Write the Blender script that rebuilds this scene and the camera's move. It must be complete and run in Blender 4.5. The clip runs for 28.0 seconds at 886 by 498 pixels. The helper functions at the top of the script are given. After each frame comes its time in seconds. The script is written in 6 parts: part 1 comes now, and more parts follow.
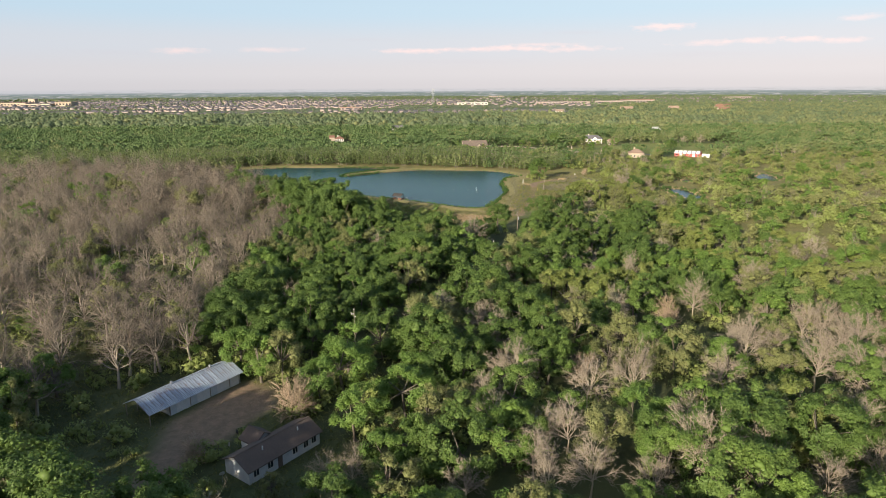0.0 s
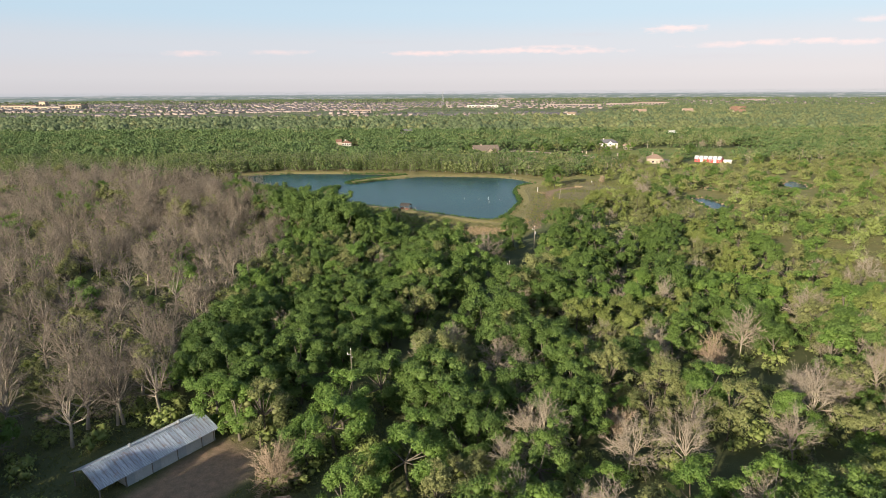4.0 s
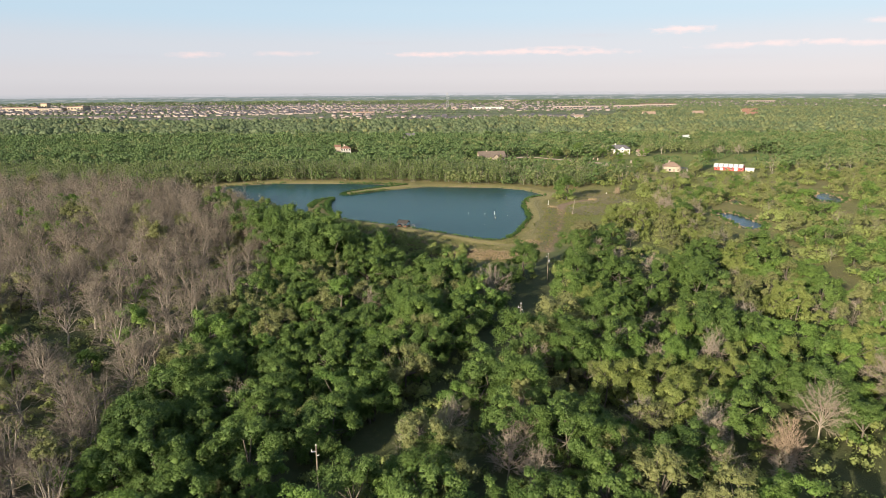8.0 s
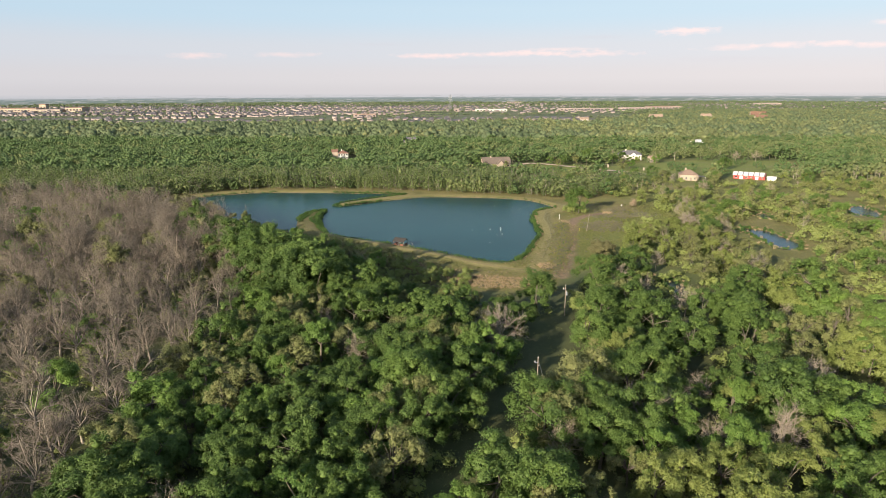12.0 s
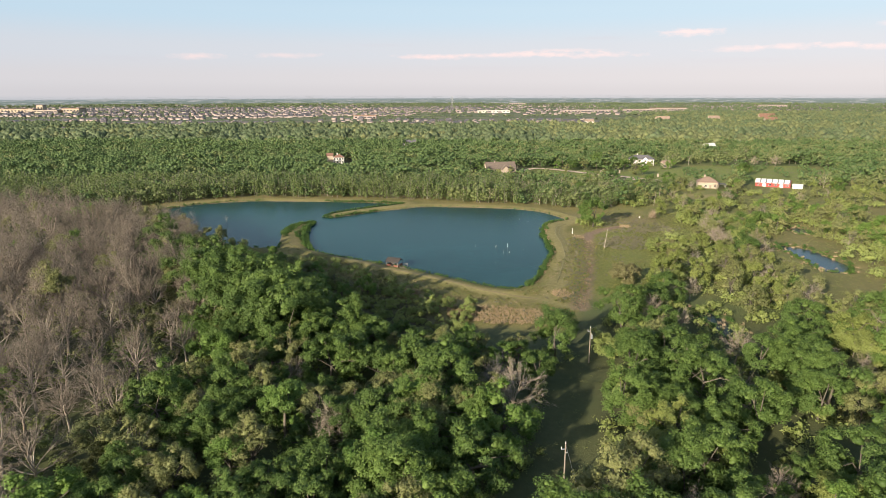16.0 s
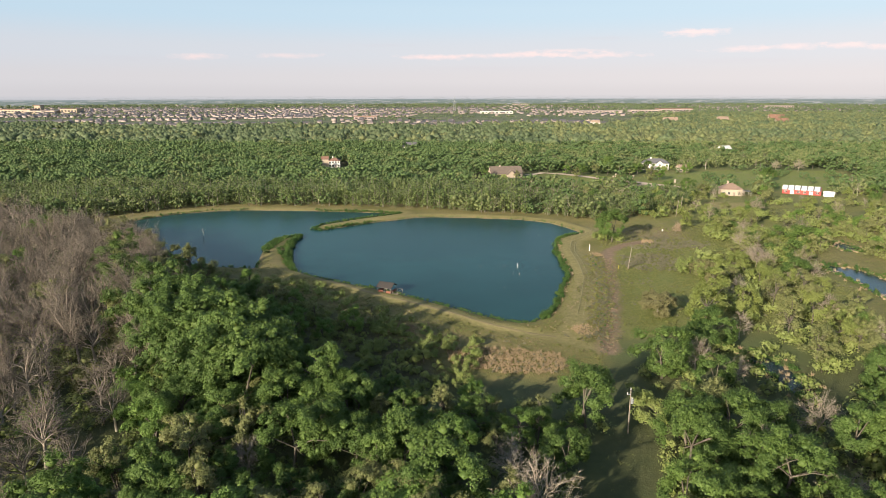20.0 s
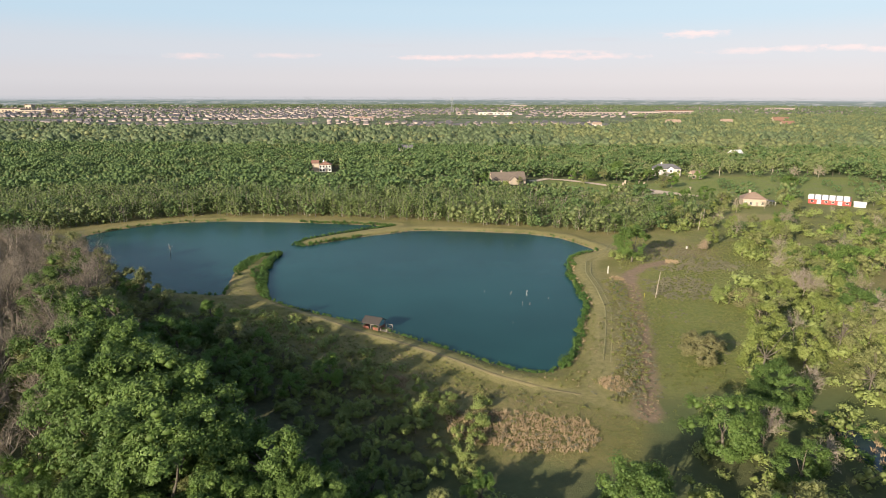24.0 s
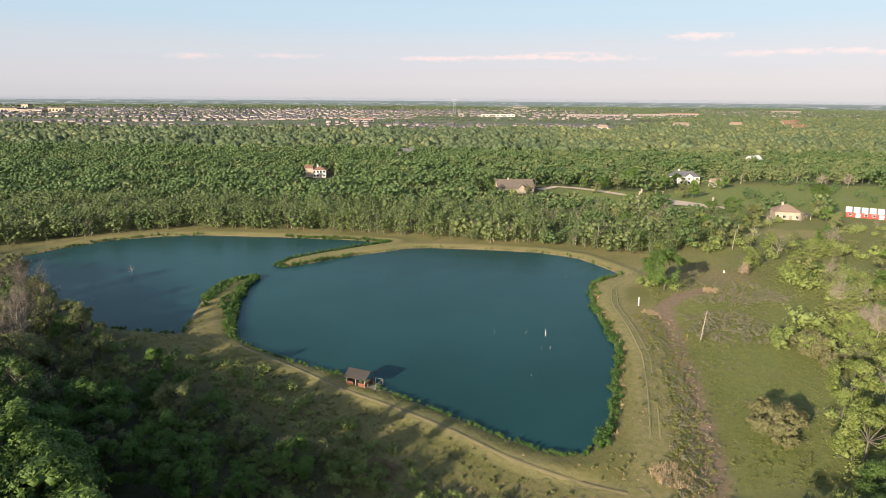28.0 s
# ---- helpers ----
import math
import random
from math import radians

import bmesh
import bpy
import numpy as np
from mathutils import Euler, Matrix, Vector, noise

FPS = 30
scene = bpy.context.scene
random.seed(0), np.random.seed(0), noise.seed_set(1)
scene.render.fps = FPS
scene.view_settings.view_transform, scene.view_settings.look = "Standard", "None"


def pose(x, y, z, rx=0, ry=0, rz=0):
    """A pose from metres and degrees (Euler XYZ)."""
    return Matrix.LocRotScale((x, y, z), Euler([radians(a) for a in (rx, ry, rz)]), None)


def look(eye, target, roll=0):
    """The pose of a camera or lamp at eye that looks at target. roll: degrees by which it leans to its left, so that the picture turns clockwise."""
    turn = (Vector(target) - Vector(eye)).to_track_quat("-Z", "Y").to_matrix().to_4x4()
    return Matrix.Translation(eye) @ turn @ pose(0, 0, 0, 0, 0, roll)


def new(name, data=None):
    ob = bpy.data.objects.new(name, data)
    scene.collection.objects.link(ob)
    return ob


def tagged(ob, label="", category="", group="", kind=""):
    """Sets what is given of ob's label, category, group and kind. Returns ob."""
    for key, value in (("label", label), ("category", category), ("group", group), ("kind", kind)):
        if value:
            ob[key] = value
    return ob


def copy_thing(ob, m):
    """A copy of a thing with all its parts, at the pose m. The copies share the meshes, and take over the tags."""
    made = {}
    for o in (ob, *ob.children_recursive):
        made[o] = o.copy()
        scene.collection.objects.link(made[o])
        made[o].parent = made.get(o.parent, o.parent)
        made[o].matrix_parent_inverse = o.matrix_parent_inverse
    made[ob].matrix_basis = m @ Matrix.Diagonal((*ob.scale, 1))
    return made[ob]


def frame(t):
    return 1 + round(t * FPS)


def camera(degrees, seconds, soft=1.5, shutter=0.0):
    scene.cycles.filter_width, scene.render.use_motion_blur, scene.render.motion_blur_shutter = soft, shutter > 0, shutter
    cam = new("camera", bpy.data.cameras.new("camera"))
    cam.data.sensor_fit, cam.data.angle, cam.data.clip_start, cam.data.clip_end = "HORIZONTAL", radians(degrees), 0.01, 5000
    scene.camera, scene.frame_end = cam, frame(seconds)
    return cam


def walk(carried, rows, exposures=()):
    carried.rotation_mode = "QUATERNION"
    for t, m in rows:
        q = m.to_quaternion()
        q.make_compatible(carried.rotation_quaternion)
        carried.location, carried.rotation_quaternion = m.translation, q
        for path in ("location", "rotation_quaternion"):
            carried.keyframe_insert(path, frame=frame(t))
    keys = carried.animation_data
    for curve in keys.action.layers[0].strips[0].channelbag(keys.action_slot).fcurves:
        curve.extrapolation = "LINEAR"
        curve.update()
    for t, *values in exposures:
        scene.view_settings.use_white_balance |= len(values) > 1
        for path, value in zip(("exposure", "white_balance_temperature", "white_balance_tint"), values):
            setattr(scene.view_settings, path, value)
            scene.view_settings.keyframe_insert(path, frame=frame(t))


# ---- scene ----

cam = camera(70.0, 28.0, soft=0.9)
CAMERA_ROWS = [
    (0, -1.06, 3.25, 60.98, 0.01, -14.30, -0.30),
    (1, -1.26, 7.02, 60.99, 0.36, -14.24, -0.31),
    (2, -1.47, 12.00, 61.01, 0.61, -14.19, -0.32),
    (3, -1.57, 17.93, 61.12, 0.76, -14.13, -0.34),
    (5.5, -0.98, 37.20, 62.14, 1.05, -14.07, -0.35),
    (8, -0.29, 58.08, 63.39, 1.34, -14.00, -0.36),
    (11, -0.42, 81.47, 64.39, 1.50, -13.90, -0.26),
    (14.5, -0.52, 110.60, 64.25, 1.65, -13.81, -0.17),
    (17, -0.67, 131.92, 63.79, 1.73, -13.74, -0.10),
    (20, -1.03, 157.44, 63.33, 1.90, -13.71, -0.11),
    (21, -1.27, 165.92, 63.21, 1.83, -13.69, -0.05),
    (21.6, -1.45, 170.98, 63.14, 1.65, -13.68, -0.01),
    (23.5, -2.12, 187.05, 62.96, 1.62, -13.64, 0.10),
    (25, -2.67, 199.88, 62.85, 1.68, -13.60, 0.18),
    (28, -3.76, 226.00, 62.69, 1.74, -13.51, 0.42),
]
walk(cam, [(t, pose(x, y, z, 0, 0, yaw) @ pose(0, 0, 0, 90 + pitch, 0, 0) @ pose(0, 0, 0, 0, 0, roll))
           for t, x, y, z, yaw, pitch, roll in CAMERA_ROWS])

# ---- light ----
SUN_ELEVATION, SUN_BEARING = radians(17), radians(34.5)   # the shadows point to SUN_BEARING, east of the view's north
SHADOW_WAY = Vector((math.sin(SUN_BEARING), math.cos(SUN_BEARING), 0))
world = bpy.data.worlds.new("evening_sky")
scene.world = world
world.use_nodes = True
sky = world.node_tree.nodes.new("ShaderNodeTexSky")
sky.sky_type, sky.sun_disc = "NISHITA", False
sky.sun_elevation, sky.sun_rotation = SUN_ELEVATION, SUN_BEARING + math.pi
sky.air_density, sky.dust_density, sky.ozone_density = 1.0, 1.5, 1.0
world.node_tree.links.new(sky.outputs[0], world.node_tree.nodes["Background"].inputs[0])
world.node_tree.nodes["Background"].inputs[1].default_value = 0.106
sun = new("sun", bpy.data.lights.new("sun", "SUN"))
sun.data.energy, sun.data.angle, sun.data.color = 5.0, radians(0.6), (1.0, 0.88, 0.70)
sun.matrix_world = look((-300, -400, 250), Vector((-300, -400, 250)) + SHADOW_WAY * math.cos(SUN_ELEVATION) - Vector((0, 0, math.sin(SUN_ELEVATION))))
scene.view_settings.exposure = 1.0


# ---- materials ----
def material(name, rough=0.8, metal=0.0):
    m = bpy.data.materials.new(name)
    m.use_nodes = True
    t = m.node_tree
    b = t.nodes["Principled BSDF"]
    b.inputs["Roughness"].default_value, b.inputs["Metallic"].default_value = rough, metal
    b.inputs["Specular IOR Level"].default_value = 0.25
    return m, t, b


def node(t, kind, **values):
    n = t.nodes.new("ShaderNode" + kind)
    for k, v in values.items():
        if k in n.inputs:
            n.inputs[k].default_value = v
        else:
            setattr(n, k, v)
    return n


def noise_of(t, scale, detail=4.0, vector=None, rough=0.6):
    n = node(t, "TexNoise", Scale=scale, Detail=detail, Roughness=rough)
    if vector is None:
        vector = node(t, "NewGeometry").outputs["Position"]
    t.links.new(vector, n.inputs["Vector"])
    return n.outputs["Fac"]


def ramp(t, value, lo=0.35, hi=0.65):
    n = node(t, "MapRange")
    n.inputs["From Min"].default_value, n.inputs["From Max"].default_value = lo, hi
    t.links.new(value, n.inputs["Value"])
    return n.outputs["Result"]


def blend(t, fac, a, b):
    n = node(t, "Mix", data_type="RGBA")
    if isinstance(fac, (int, float)):
        n.inputs[0].default_value = fac
    else:
        t.links.new(fac, n.inputs[0])
    for slot, c in ((6, a), (7, b)):
        if isinstance(c, tuple):
            n.inputs[slot].default_value = (*c, 1)
        else:
            t.links.new(c, n.inputs[slot])
    return n.outputs[2]


def add_bump(t, b, height, strength=0.4, distance=0.1):
    n = node(t, "Bump", Strength=strength, Distance=distance)
    t.links.new(height, n.inputs["Height"])
    t.links.new(n.outputs[0], b.inputs["Normal"])


def mottled(name, a, b_colour, scale, rough=0.8, metal=0.0, bump=0.3, fine=8.0):
    """A surface with stains at one scale and grain at another."""
    m, t, b = material(name, rough, metal)
    c = blend(t, ramp(t, noise_of(t, scale), 0.35, 0.68), a, b_colour)
    grain = noise_of(t, scale * fine, 3)
    c = blend(t, ramp(t, grain, 0.2, 0.9), c, tuple(0.72 * v for v in a))
    t.links.new(c, b.inputs["Base Color"])
    add_bump(t, b, grain, bump, 0.05)
    return m


def foliage(name, dark, light, tip, through_light=0.38):
    """Leaves: each tree and each spray of leaves has its own green."""
    m, t, b = material(name, 0.55)
    pos = node(t, "NewGeometry")
    vor = node(t, "TexVoronoi", Scale=0.11)
    t.links.new(pos.outputs["Position"], vor.inputs["Vector"])
    sep = node(t, "SeparateColor")
    t.links.new(vor.outputs["Color"], sep.inputs[0])
    own = node(t, "ObjectInfo").outputs["Random"]
    both = node(t, "Math", operation="ADD")
    t.links.new(sep.outputs[0], both.inputs[0])
    t.links.new(own, both.inputs[1])
    wide_patch = node(t, "Math", operation="MULTIPLY_ADD")
    t.links.new(ramp(t, noise_of(t, 0.013, 3), 0.3, 0.7), wide_patch.inputs[0])
    wide_patch.inputs[1].default_value = 0.9
    t.links.new(both.outputs[0], wide_patch.inputs[2])
    c = blend(t, ramp(t, wide_patch.outputs[0], 0.5, 2.4), dark, light)
    leaf = ramp(t, pos.outputs["Random Per Island"], 0.1, 1.0)
    part_ = node(t, "Math", operation="MULTIPLY")
    t.links.new(leaf, part_.inputs[0])
    part_.inputs[1].default_value = 0.42
    c = blend(t, part_.outputs[0], c, tip)
    t.links.new(c, b.inputs["Base Color"])
    tl = node(t, "BsdfTranslucent")
    t.links.new(c, tl.inputs["Color"])
    mix = node(t, "MixShader", Fac=through_light)
    t.links.new(b.outputs[0], mix.inputs[1])
    t.links.new(tl.outputs[0], mix.inputs[2])
    t.links.new(mix.outputs[0], t.nodes["Material Output"].inputs["Surface"])
    return m


LEAF_OAK = foliage("oak_leaves", (0.053, 0.097, 0.023), (0.114, 0.179, 0.04), (0.18, 0.25, 0.069))
LEAF_FRESH = foliage("fresh_spring_leaves", (0.078, 0.15, 0.03), (0.145, 0.23, 0.046), (0.225, 0.3, 0.08))
LEAF_OLIVE = foliage("olive_budding_leaves", (0.13, 0.15, 0.052), (0.202, 0.215, 0.08), (0.285, 0.28, 0.126))
LEAF_BUD = foliage("tan_green_buds", (0.15, 0.145, 0.062), (0.205, 0.19, 0.088), (0.26, 0.235, 0.12))
LEAF_GRASS = foliage("rough_grass_blades", (0.118, 0.14, 0.034), (0.182, 0.188, 0.058), (0.24, 0.222, 0.09))
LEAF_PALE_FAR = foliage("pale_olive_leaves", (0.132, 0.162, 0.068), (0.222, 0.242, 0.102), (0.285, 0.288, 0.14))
LEAF_GOLD = foliage("yellow_green_leaves", (0.135, 0.175, 0.042), (0.21, 0.245, 0.065), (0.29, 0.31, 0.11))
LEAF_SCRUB = foliage("scrub_leaves", (0.162, 0.215, 0.052), (0.248, 0.288, 0.084), (0.325, 0.345, 0.142))
LEAF_FRINGE = foliage("young_willow_leaves", (0.066, 0.112, 0.034), (0.15, 0.195, 0.064), (0.215, 0.245, 0.1))
LIMB_BARK = mottled("weathered_limb_bark", (0.29, 0.25, 0.20), (0.40, 0.35, 0.28), 0.8)
# wood beyond the pond: haze put into the leaf colour as extra blue
LEAF_FAR_HAZED = foliage("hazed_woodland_leaves", (0.046, 0.096, 0.034), (0.122, 0.182, 0.062), (0.185, 0.235, 0.095))
LEAF_MIXED = foliage("mixed_woodland_leaves", (0.115, 0.158, 0.056), (0.215, 0.245, 0.094), (0.28, 0.295, 0.135))
# farthest woods: more haze in the leaf colour, paler and bluer
LEAF_DISTANT_HAZED = foliage("hazed_far_woodland_leaves", (0.076, 0.116, 0.056), (0.152, 0.19, 0.092), (0.2, 0.228, 0.122))
LEAF_BANK = foliage("waterside_weed_leaves", (0.04, 0.10, 0.02), (0.09, 0.16, 0.03), (0.16, 0.2, 0.06))
DRY_WEED = foliage("dry_russet_weeds", (0.26, 0.19, 0.11), (0.37, 0.27, 0.165), (0.44, 0.34, 0.215), 0.1)
GREY_WEED = foliage("dry_grey_weeds", (0.10, 0.10, 0.06), (0.17, 0.15, 0.10), (0.2, 0.18, 0.1), 0.1)
BARK = mottled("grey_brown_bark", (0.10, 0.085, 0.065), (0.17, 0.145, 0.115), 0.8)
TAN_TWIG = foliage("tan_broom_twigs", (0.26, 0.19, 0.125), (0.34, 0.25, 0.17), (0.4, 0.31, 0.22), 0.0)
TWIG = foliage("bare_twigs", (0.092, 0.075, 0.057), (0.158, 0.13, 0.099), (0.285, 0.238, 0.185), 0.0)
TAN_BARK = mottled("tan_limb_bark", (0.29, 0.245, 0.185), (0.39, 0.335, 0.26), 0.8)
PALE_TWIG = foliage("pale_bare_twigs", (0.22, 0.18, 0.13), (0.30, 0.25, 0.19), (0.4, 0.34, 0.26), 0.0)
PALE_BARK = mottled("pale_bare_bark", (0.38, 0.335, 0.265), (0.50, 0.44, 0.355), 0.8)


def ground_material():
    m, t, b = material("grass_and_earth", 0.95)
    masks = {k: node(t, "Attribute", attribute_name=k).outputs["Fac"] for k in ("dirt", "meadow", "mown", "wood", "bright", "suburb")}
    n1, n2, n3 = noise_of(t, 0.05, 6), noise_of(t, 0.6, 5), noise_of(t, 4.0, 3)
    c = blend(t, ramp(t, n1, 0.35, 0.65), (0.075, 0.10, 0.035), (0.12, 0.135, 0.05))
    meadow = blend(t, ramp(t, n1, 0.35, 0.62), (0.155, 0.142, 0.044), (0.24, 0.192, 0.08))
    meadow = blend(t, ramp(t, n2, 0.5, 0.75), meadow, (0.14, 0.145, 0.048))
    c = blend(t, masks["meadow"], c, meadow)
    bright = blend(t, ramp(t, n2, 0.4, 0.65), (0.142, 0.178, 0.038), (0.22, 0.228, 0.066))
    bright = blend(t, ramp(t, noise_of(t, 0.09, 5), 0.56, 0.72), bright, (0.20, 0.17, 0.10))
    c = blend(t, masks["bright"], c, bright)
    mown = blend(t, ramp(t, n2, 0.35, 0.65), (0.205, 0.183, 0.068), (0.285, 0.236, 0.105))
    c = blend(t, masks["mown"], c, mown)
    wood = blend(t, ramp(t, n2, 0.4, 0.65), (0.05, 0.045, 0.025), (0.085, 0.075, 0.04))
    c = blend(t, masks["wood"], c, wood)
    dirt = blend(t, ramp(t, n2, 0.35, 0.7), (0.29, 0.195, 0.135), (0.19, 0.135, 0.09))
    c = blend(t, masks["dirt"], c, dirt)
    town = blend(t, ramp(t, noise_of(t, 0.01, 5), 0.4, 0.6), (0.16, 0.16, 0.10), (0.09, 0.12, 0.06))
    c = blend(t, masks["suburb"], c, town)
    lumps = noise_of(t, 1.1, 6, None, 0.75)
    c = blend(t, ramp(t, lumps, 0.48, 1.0), c, (0.072, 0.076, 0.025))
    c = blend(t, ramp(t, n3, 0.4, 1.4), c, (0.06, 0.07, 0.025))
    t.links.new(c, b.inputs["Base Color"])
    add_bump(t, b, lumps, 0.6, 0.35)
    return m


def water_material(name, deep):
    m, t, b = material(name, 0.24)
    b.inputs["IOR"].default_value = 1.33
    b.inputs["Specular IOR Level"].default_value = 0.11
    c = blend(t, ramp(t, noise_of(t, 0.012, 3), 0.35, 0.65), deep, tuple(v * 1.35 for v in deep))
    t.links.new(c, b.inputs["Base Color"])
    add_bump(t, b, noise_of(t, 1.2, 3), 0.25, 0.08)
    return m


# ---- the plan ----
POND = [(54.7, 451), (45, 443), (41, 436), (37.5, 415), (37.5, 395), (37.2, 379), (33, 365), (29.9, 353), (27, 343), (23.5, 334.5),
        (19.5, 330), (15.4, 329), (10.5, 331), (3.5, 335.5), (-1.8, 340), (-10, 346), (-18, 352), (-26, 357.6), (-38, 364.8),
        (-47.5, 370), (-56.5, 376), (-65, 383.5), (-69.5, 394), (-72, 404), (-74.5, 414), (-76.5, 426), (-77, 434), (-76, 440.5),
        (-80.5, 438.5), (-84.5, 434), (-85.5, 426), (-85, 414), (-81.5, 397), (-79, 384.5), (-94, 387), (-105, 389), (-120, 402), (-138, 420), (-160, 437), (-182, 450),
        (-180, 464), (-172, 480), (-160, 496), (-143, 505), (-124, 509.5), (-86, 507.5), (-49, 503), (-36, 499), (-51, 487.5),
        (-63, 476.6), (-72, 467), (-74.4, 458), (-69.4, 456), (-60.5, 464), (-49, 474.6), (-34, 483.4), (-27, 489), (-17.6, 490.6),
        (4, 489), (28, 485), (43, 476.4), (49.6, 465), (54, 455.6)]
POND_TWO = [(137.7, 397), (146, 391), (149, 376), (149, 361), (141, 350), (134, 356), (135, 375), (134, 388)]
POND_THREE = [(216, 446), (226, 459), (234, 459), (230, 434), (219, 420), (211, 431)]
POND_FOUR = [(158, 432), (166, 436), (167, 424), (165, 417), (158, 418)]
CREEK = [(70, 309), (74, 310), (77, 300), (77, 288), (72, 284), (70, 296)]
TRACK = [(36, 308), (38.5, 320), (41.5, 332), (46, 350), (49, 364), (51, 376), (54.5, 390), (56.5, 404), (59, 414), (68, 426), (80, 434)]
PATH_NEAR = [(34, 309), (24, 318), (14, 321.5), (5, 327), (-5, 336), (-17, 344.7), (-30, 353), (-46, 366), (-62, 378), (-74, 392), (-80, 425)]
PATH_EAST = [(28, 318), (33, 336), (38, 356), (42, 375), (43.5, 395), (43.5, 415), (47, 432), (57, 446), (62, 460)]
TOWN_FIELD = [(-2300, 1640), (-900, 1670), (-560, 1730), (-300, 1800), (-150, 1900), (-420, 1880), (-700, 1800), (-1100, 1760), (-2300, 1740)]
HAY = [(138, 518), (160, 516), (174, 536), (146, 540)]
POLE_LINE = [(-22.5, 146.5), (16.3, 215), (30.9, 269), (60, 386), (112, 494)]
SHADE_LAWN = [(-85, 124), (-62, 119), (-56, 108), (-51, 86), (-64, 86), (-73, 108)]
YARD = [(-52, 112), (-44, 127), (-36, 124), (-35, 117), (-39, 109), (-45, 98), (-47.5, 92), (-50.5, 86), (-55, 80), (-57, 82), (-53, 89), (-50.5, 96), (-52, 105)]
PAINTED_SHADE_FLOOR = [(-128, 397), (-97, 384), (-60, 354), (-28, 325), (-6, 302), (-8, 282), (-60, 296), (-112, 360)]


FARM_FIELDS = [[(128, 655), (165, 612), (190, 592), (240, 585), (300, 640), (310, 705), (230, 712), (175, 690)],
               [(8, 612), (55, 605), (85, 640), (70, 682), (40, 668), (12, 655)], [(58, 612), (95, 590), (130, 575), (158, 575), (165, 600), (152, 625), (120, 660), (90, 680), (60, 660)],
               [(128, 512), (160, 508), (165, 524), (138, 530)]]


def inside(points, polygon):
    x, y = points[:, 0], points[:, 1]
    odd = np.zeros(len(points), bool)
    for (ax, ay), (bx, by) in zip(polygon, polygon[1:] + polygon[:1]):
        if ay != by:
            odd ^= ((ay > y) != (by > y)) & (x < (bx - ax) * (y - ay) / (by - ay) + ax)
    return odd


def from_line(points, line, closed=False):
    """The distance of each point from a line of points."""
    best = np.full(len(points), 1e9)
    ends = line[1:] + (line[:1] if closed else [])
    for a, b in zip(line, ends):
        a, b = np.array(a, float), np.array(b, float)
        d = b - a
        s = np.clip(((points[:, :2] - a) @ d) / (d @ d), 0, 1)
        best = np.minimum(best, np.hypot(*(points[:, :2] - a - s[:, None] * d).T))
    return best


def signed(points, polygon):
    """Distance from a shore: below nought in the water."""
    return from_line(points, polygon, True) * np.where(inside(points, polygon), -1, 1)


def soft(v, near, far):
    """1 at near, 0 at far."""
    s = np.clip((far - v) / (far - near), 0, 1)
    return s * s * (3 - 2 * s)


def value_noise(p, scale, seed=0):
    q = p[:, :2] / scale + seed * 17.3
    return (np.sin(q[:, 0] * 1.7 + 1.3 * np.sin(q[:, 1] * 1.1)) + np.sin(q[:, 1] * 2.1 + 1.7 * np.sin(q[:, 0] * 0.9 + seed))) * 0.25 + 0.5


def height(p):
    """Ground height: flat land, a low bank round the pond, the beds of the waters."""
    z = 0.35 * (value_noise(p, 21, 3) - 0.5) * soft(np.abs(p[:, 1] - 300), 500, 900)
    d = signed(p, POND)
    z = z * soft(-d, -30, 0) + np.where(d < 8, 0.55 * soft(np.abs(d - 5), 0, 5), 0)
    z = np.where(d < 1.5, -2.2 * soft(d, -5, 1.2), z)
    for other in (POND_TWO, POND_THREE, POND_FOUR, CREEK):
        z = z - 1.2 * soft(signed(p, other), -2, 1.5)
    return z


def mesh_of(name, verts, faces, sides=3):
    """A mesh from arrays of corners and of equal-sided faces."""
    me = bpy.data.meshes.new(name)
    verts, faces = np.asarray(verts, np.float32), np.asarray(faces, np.int32)
    me.vertices.add(len(verts))
    me.vertices.foreach_set("co", verts.ravel())
    me.loops.add(faces.size)
    me.loops.foreach_set("vertex_index", faces.ravel())
    me.polygons.add(len(faces))
    me.polygons.foreach_set("loop_start", np.arange(0, faces.size, sides, dtype=np.int32))
    me.update(calc_edges=True)
    return me


# ---- ground, water, distance ----
def axis_steps(fine_lo, fine_hi, step, lo, hi, growth=1.16):
    inner = list(np.arange(fine_lo, fine_hi + 0.01, step))
    up, down, s = [], [], step
    v = fine_hi
    while v < hi:
        s *= growth
        v = min(v + s, hi)
        up.append(v)
    s, v = step, fine_lo
    while v > lo:
        s *= growth
        v = max(v - s, lo)
        down.append(v)
    return np.array(down[::-1] + inner + up)


gx = np.concatenate([axis_steps(-195, 110, 1.6, -4650, 110), np.arange(114, 340, 4.0), axis_steps(342, 346, 4.0, 342, 4650)])
gy = np.concatenate([axis_steps(72, 75, 4.0, -900, 75), np.arange(78, 285, 3.0), np.arange(286, 530, 1.6), np.arange(531, 740, 4.0), axis_steps(741, 745, 4.0, 741, 4650)])
GX, GY = np.meshgrid(gx, gy)
gp = np.stack([GX.ravel(), GY.ravel()], 1)
gz = height(gp)
idx = np.arange(len(gp)).reshape(GX.shape)
quads = np.stack([idx[:-1, :-1].ravel(), idx[:-1, 1:].ravel(), idx[1:, 1:].ravel(), idx[1:, :-1].ravel()], 1)
ground_mesh = mesh_of("ground", np.c_[gp, gz], quads, 4)
ground_mesh.polygons.foreach_set("use_smooth", np.ones(len(quads), bool))
shore = signed(gp, POND)
wob = 3 * (value_noise(gp, 4, 1) - 0.5)
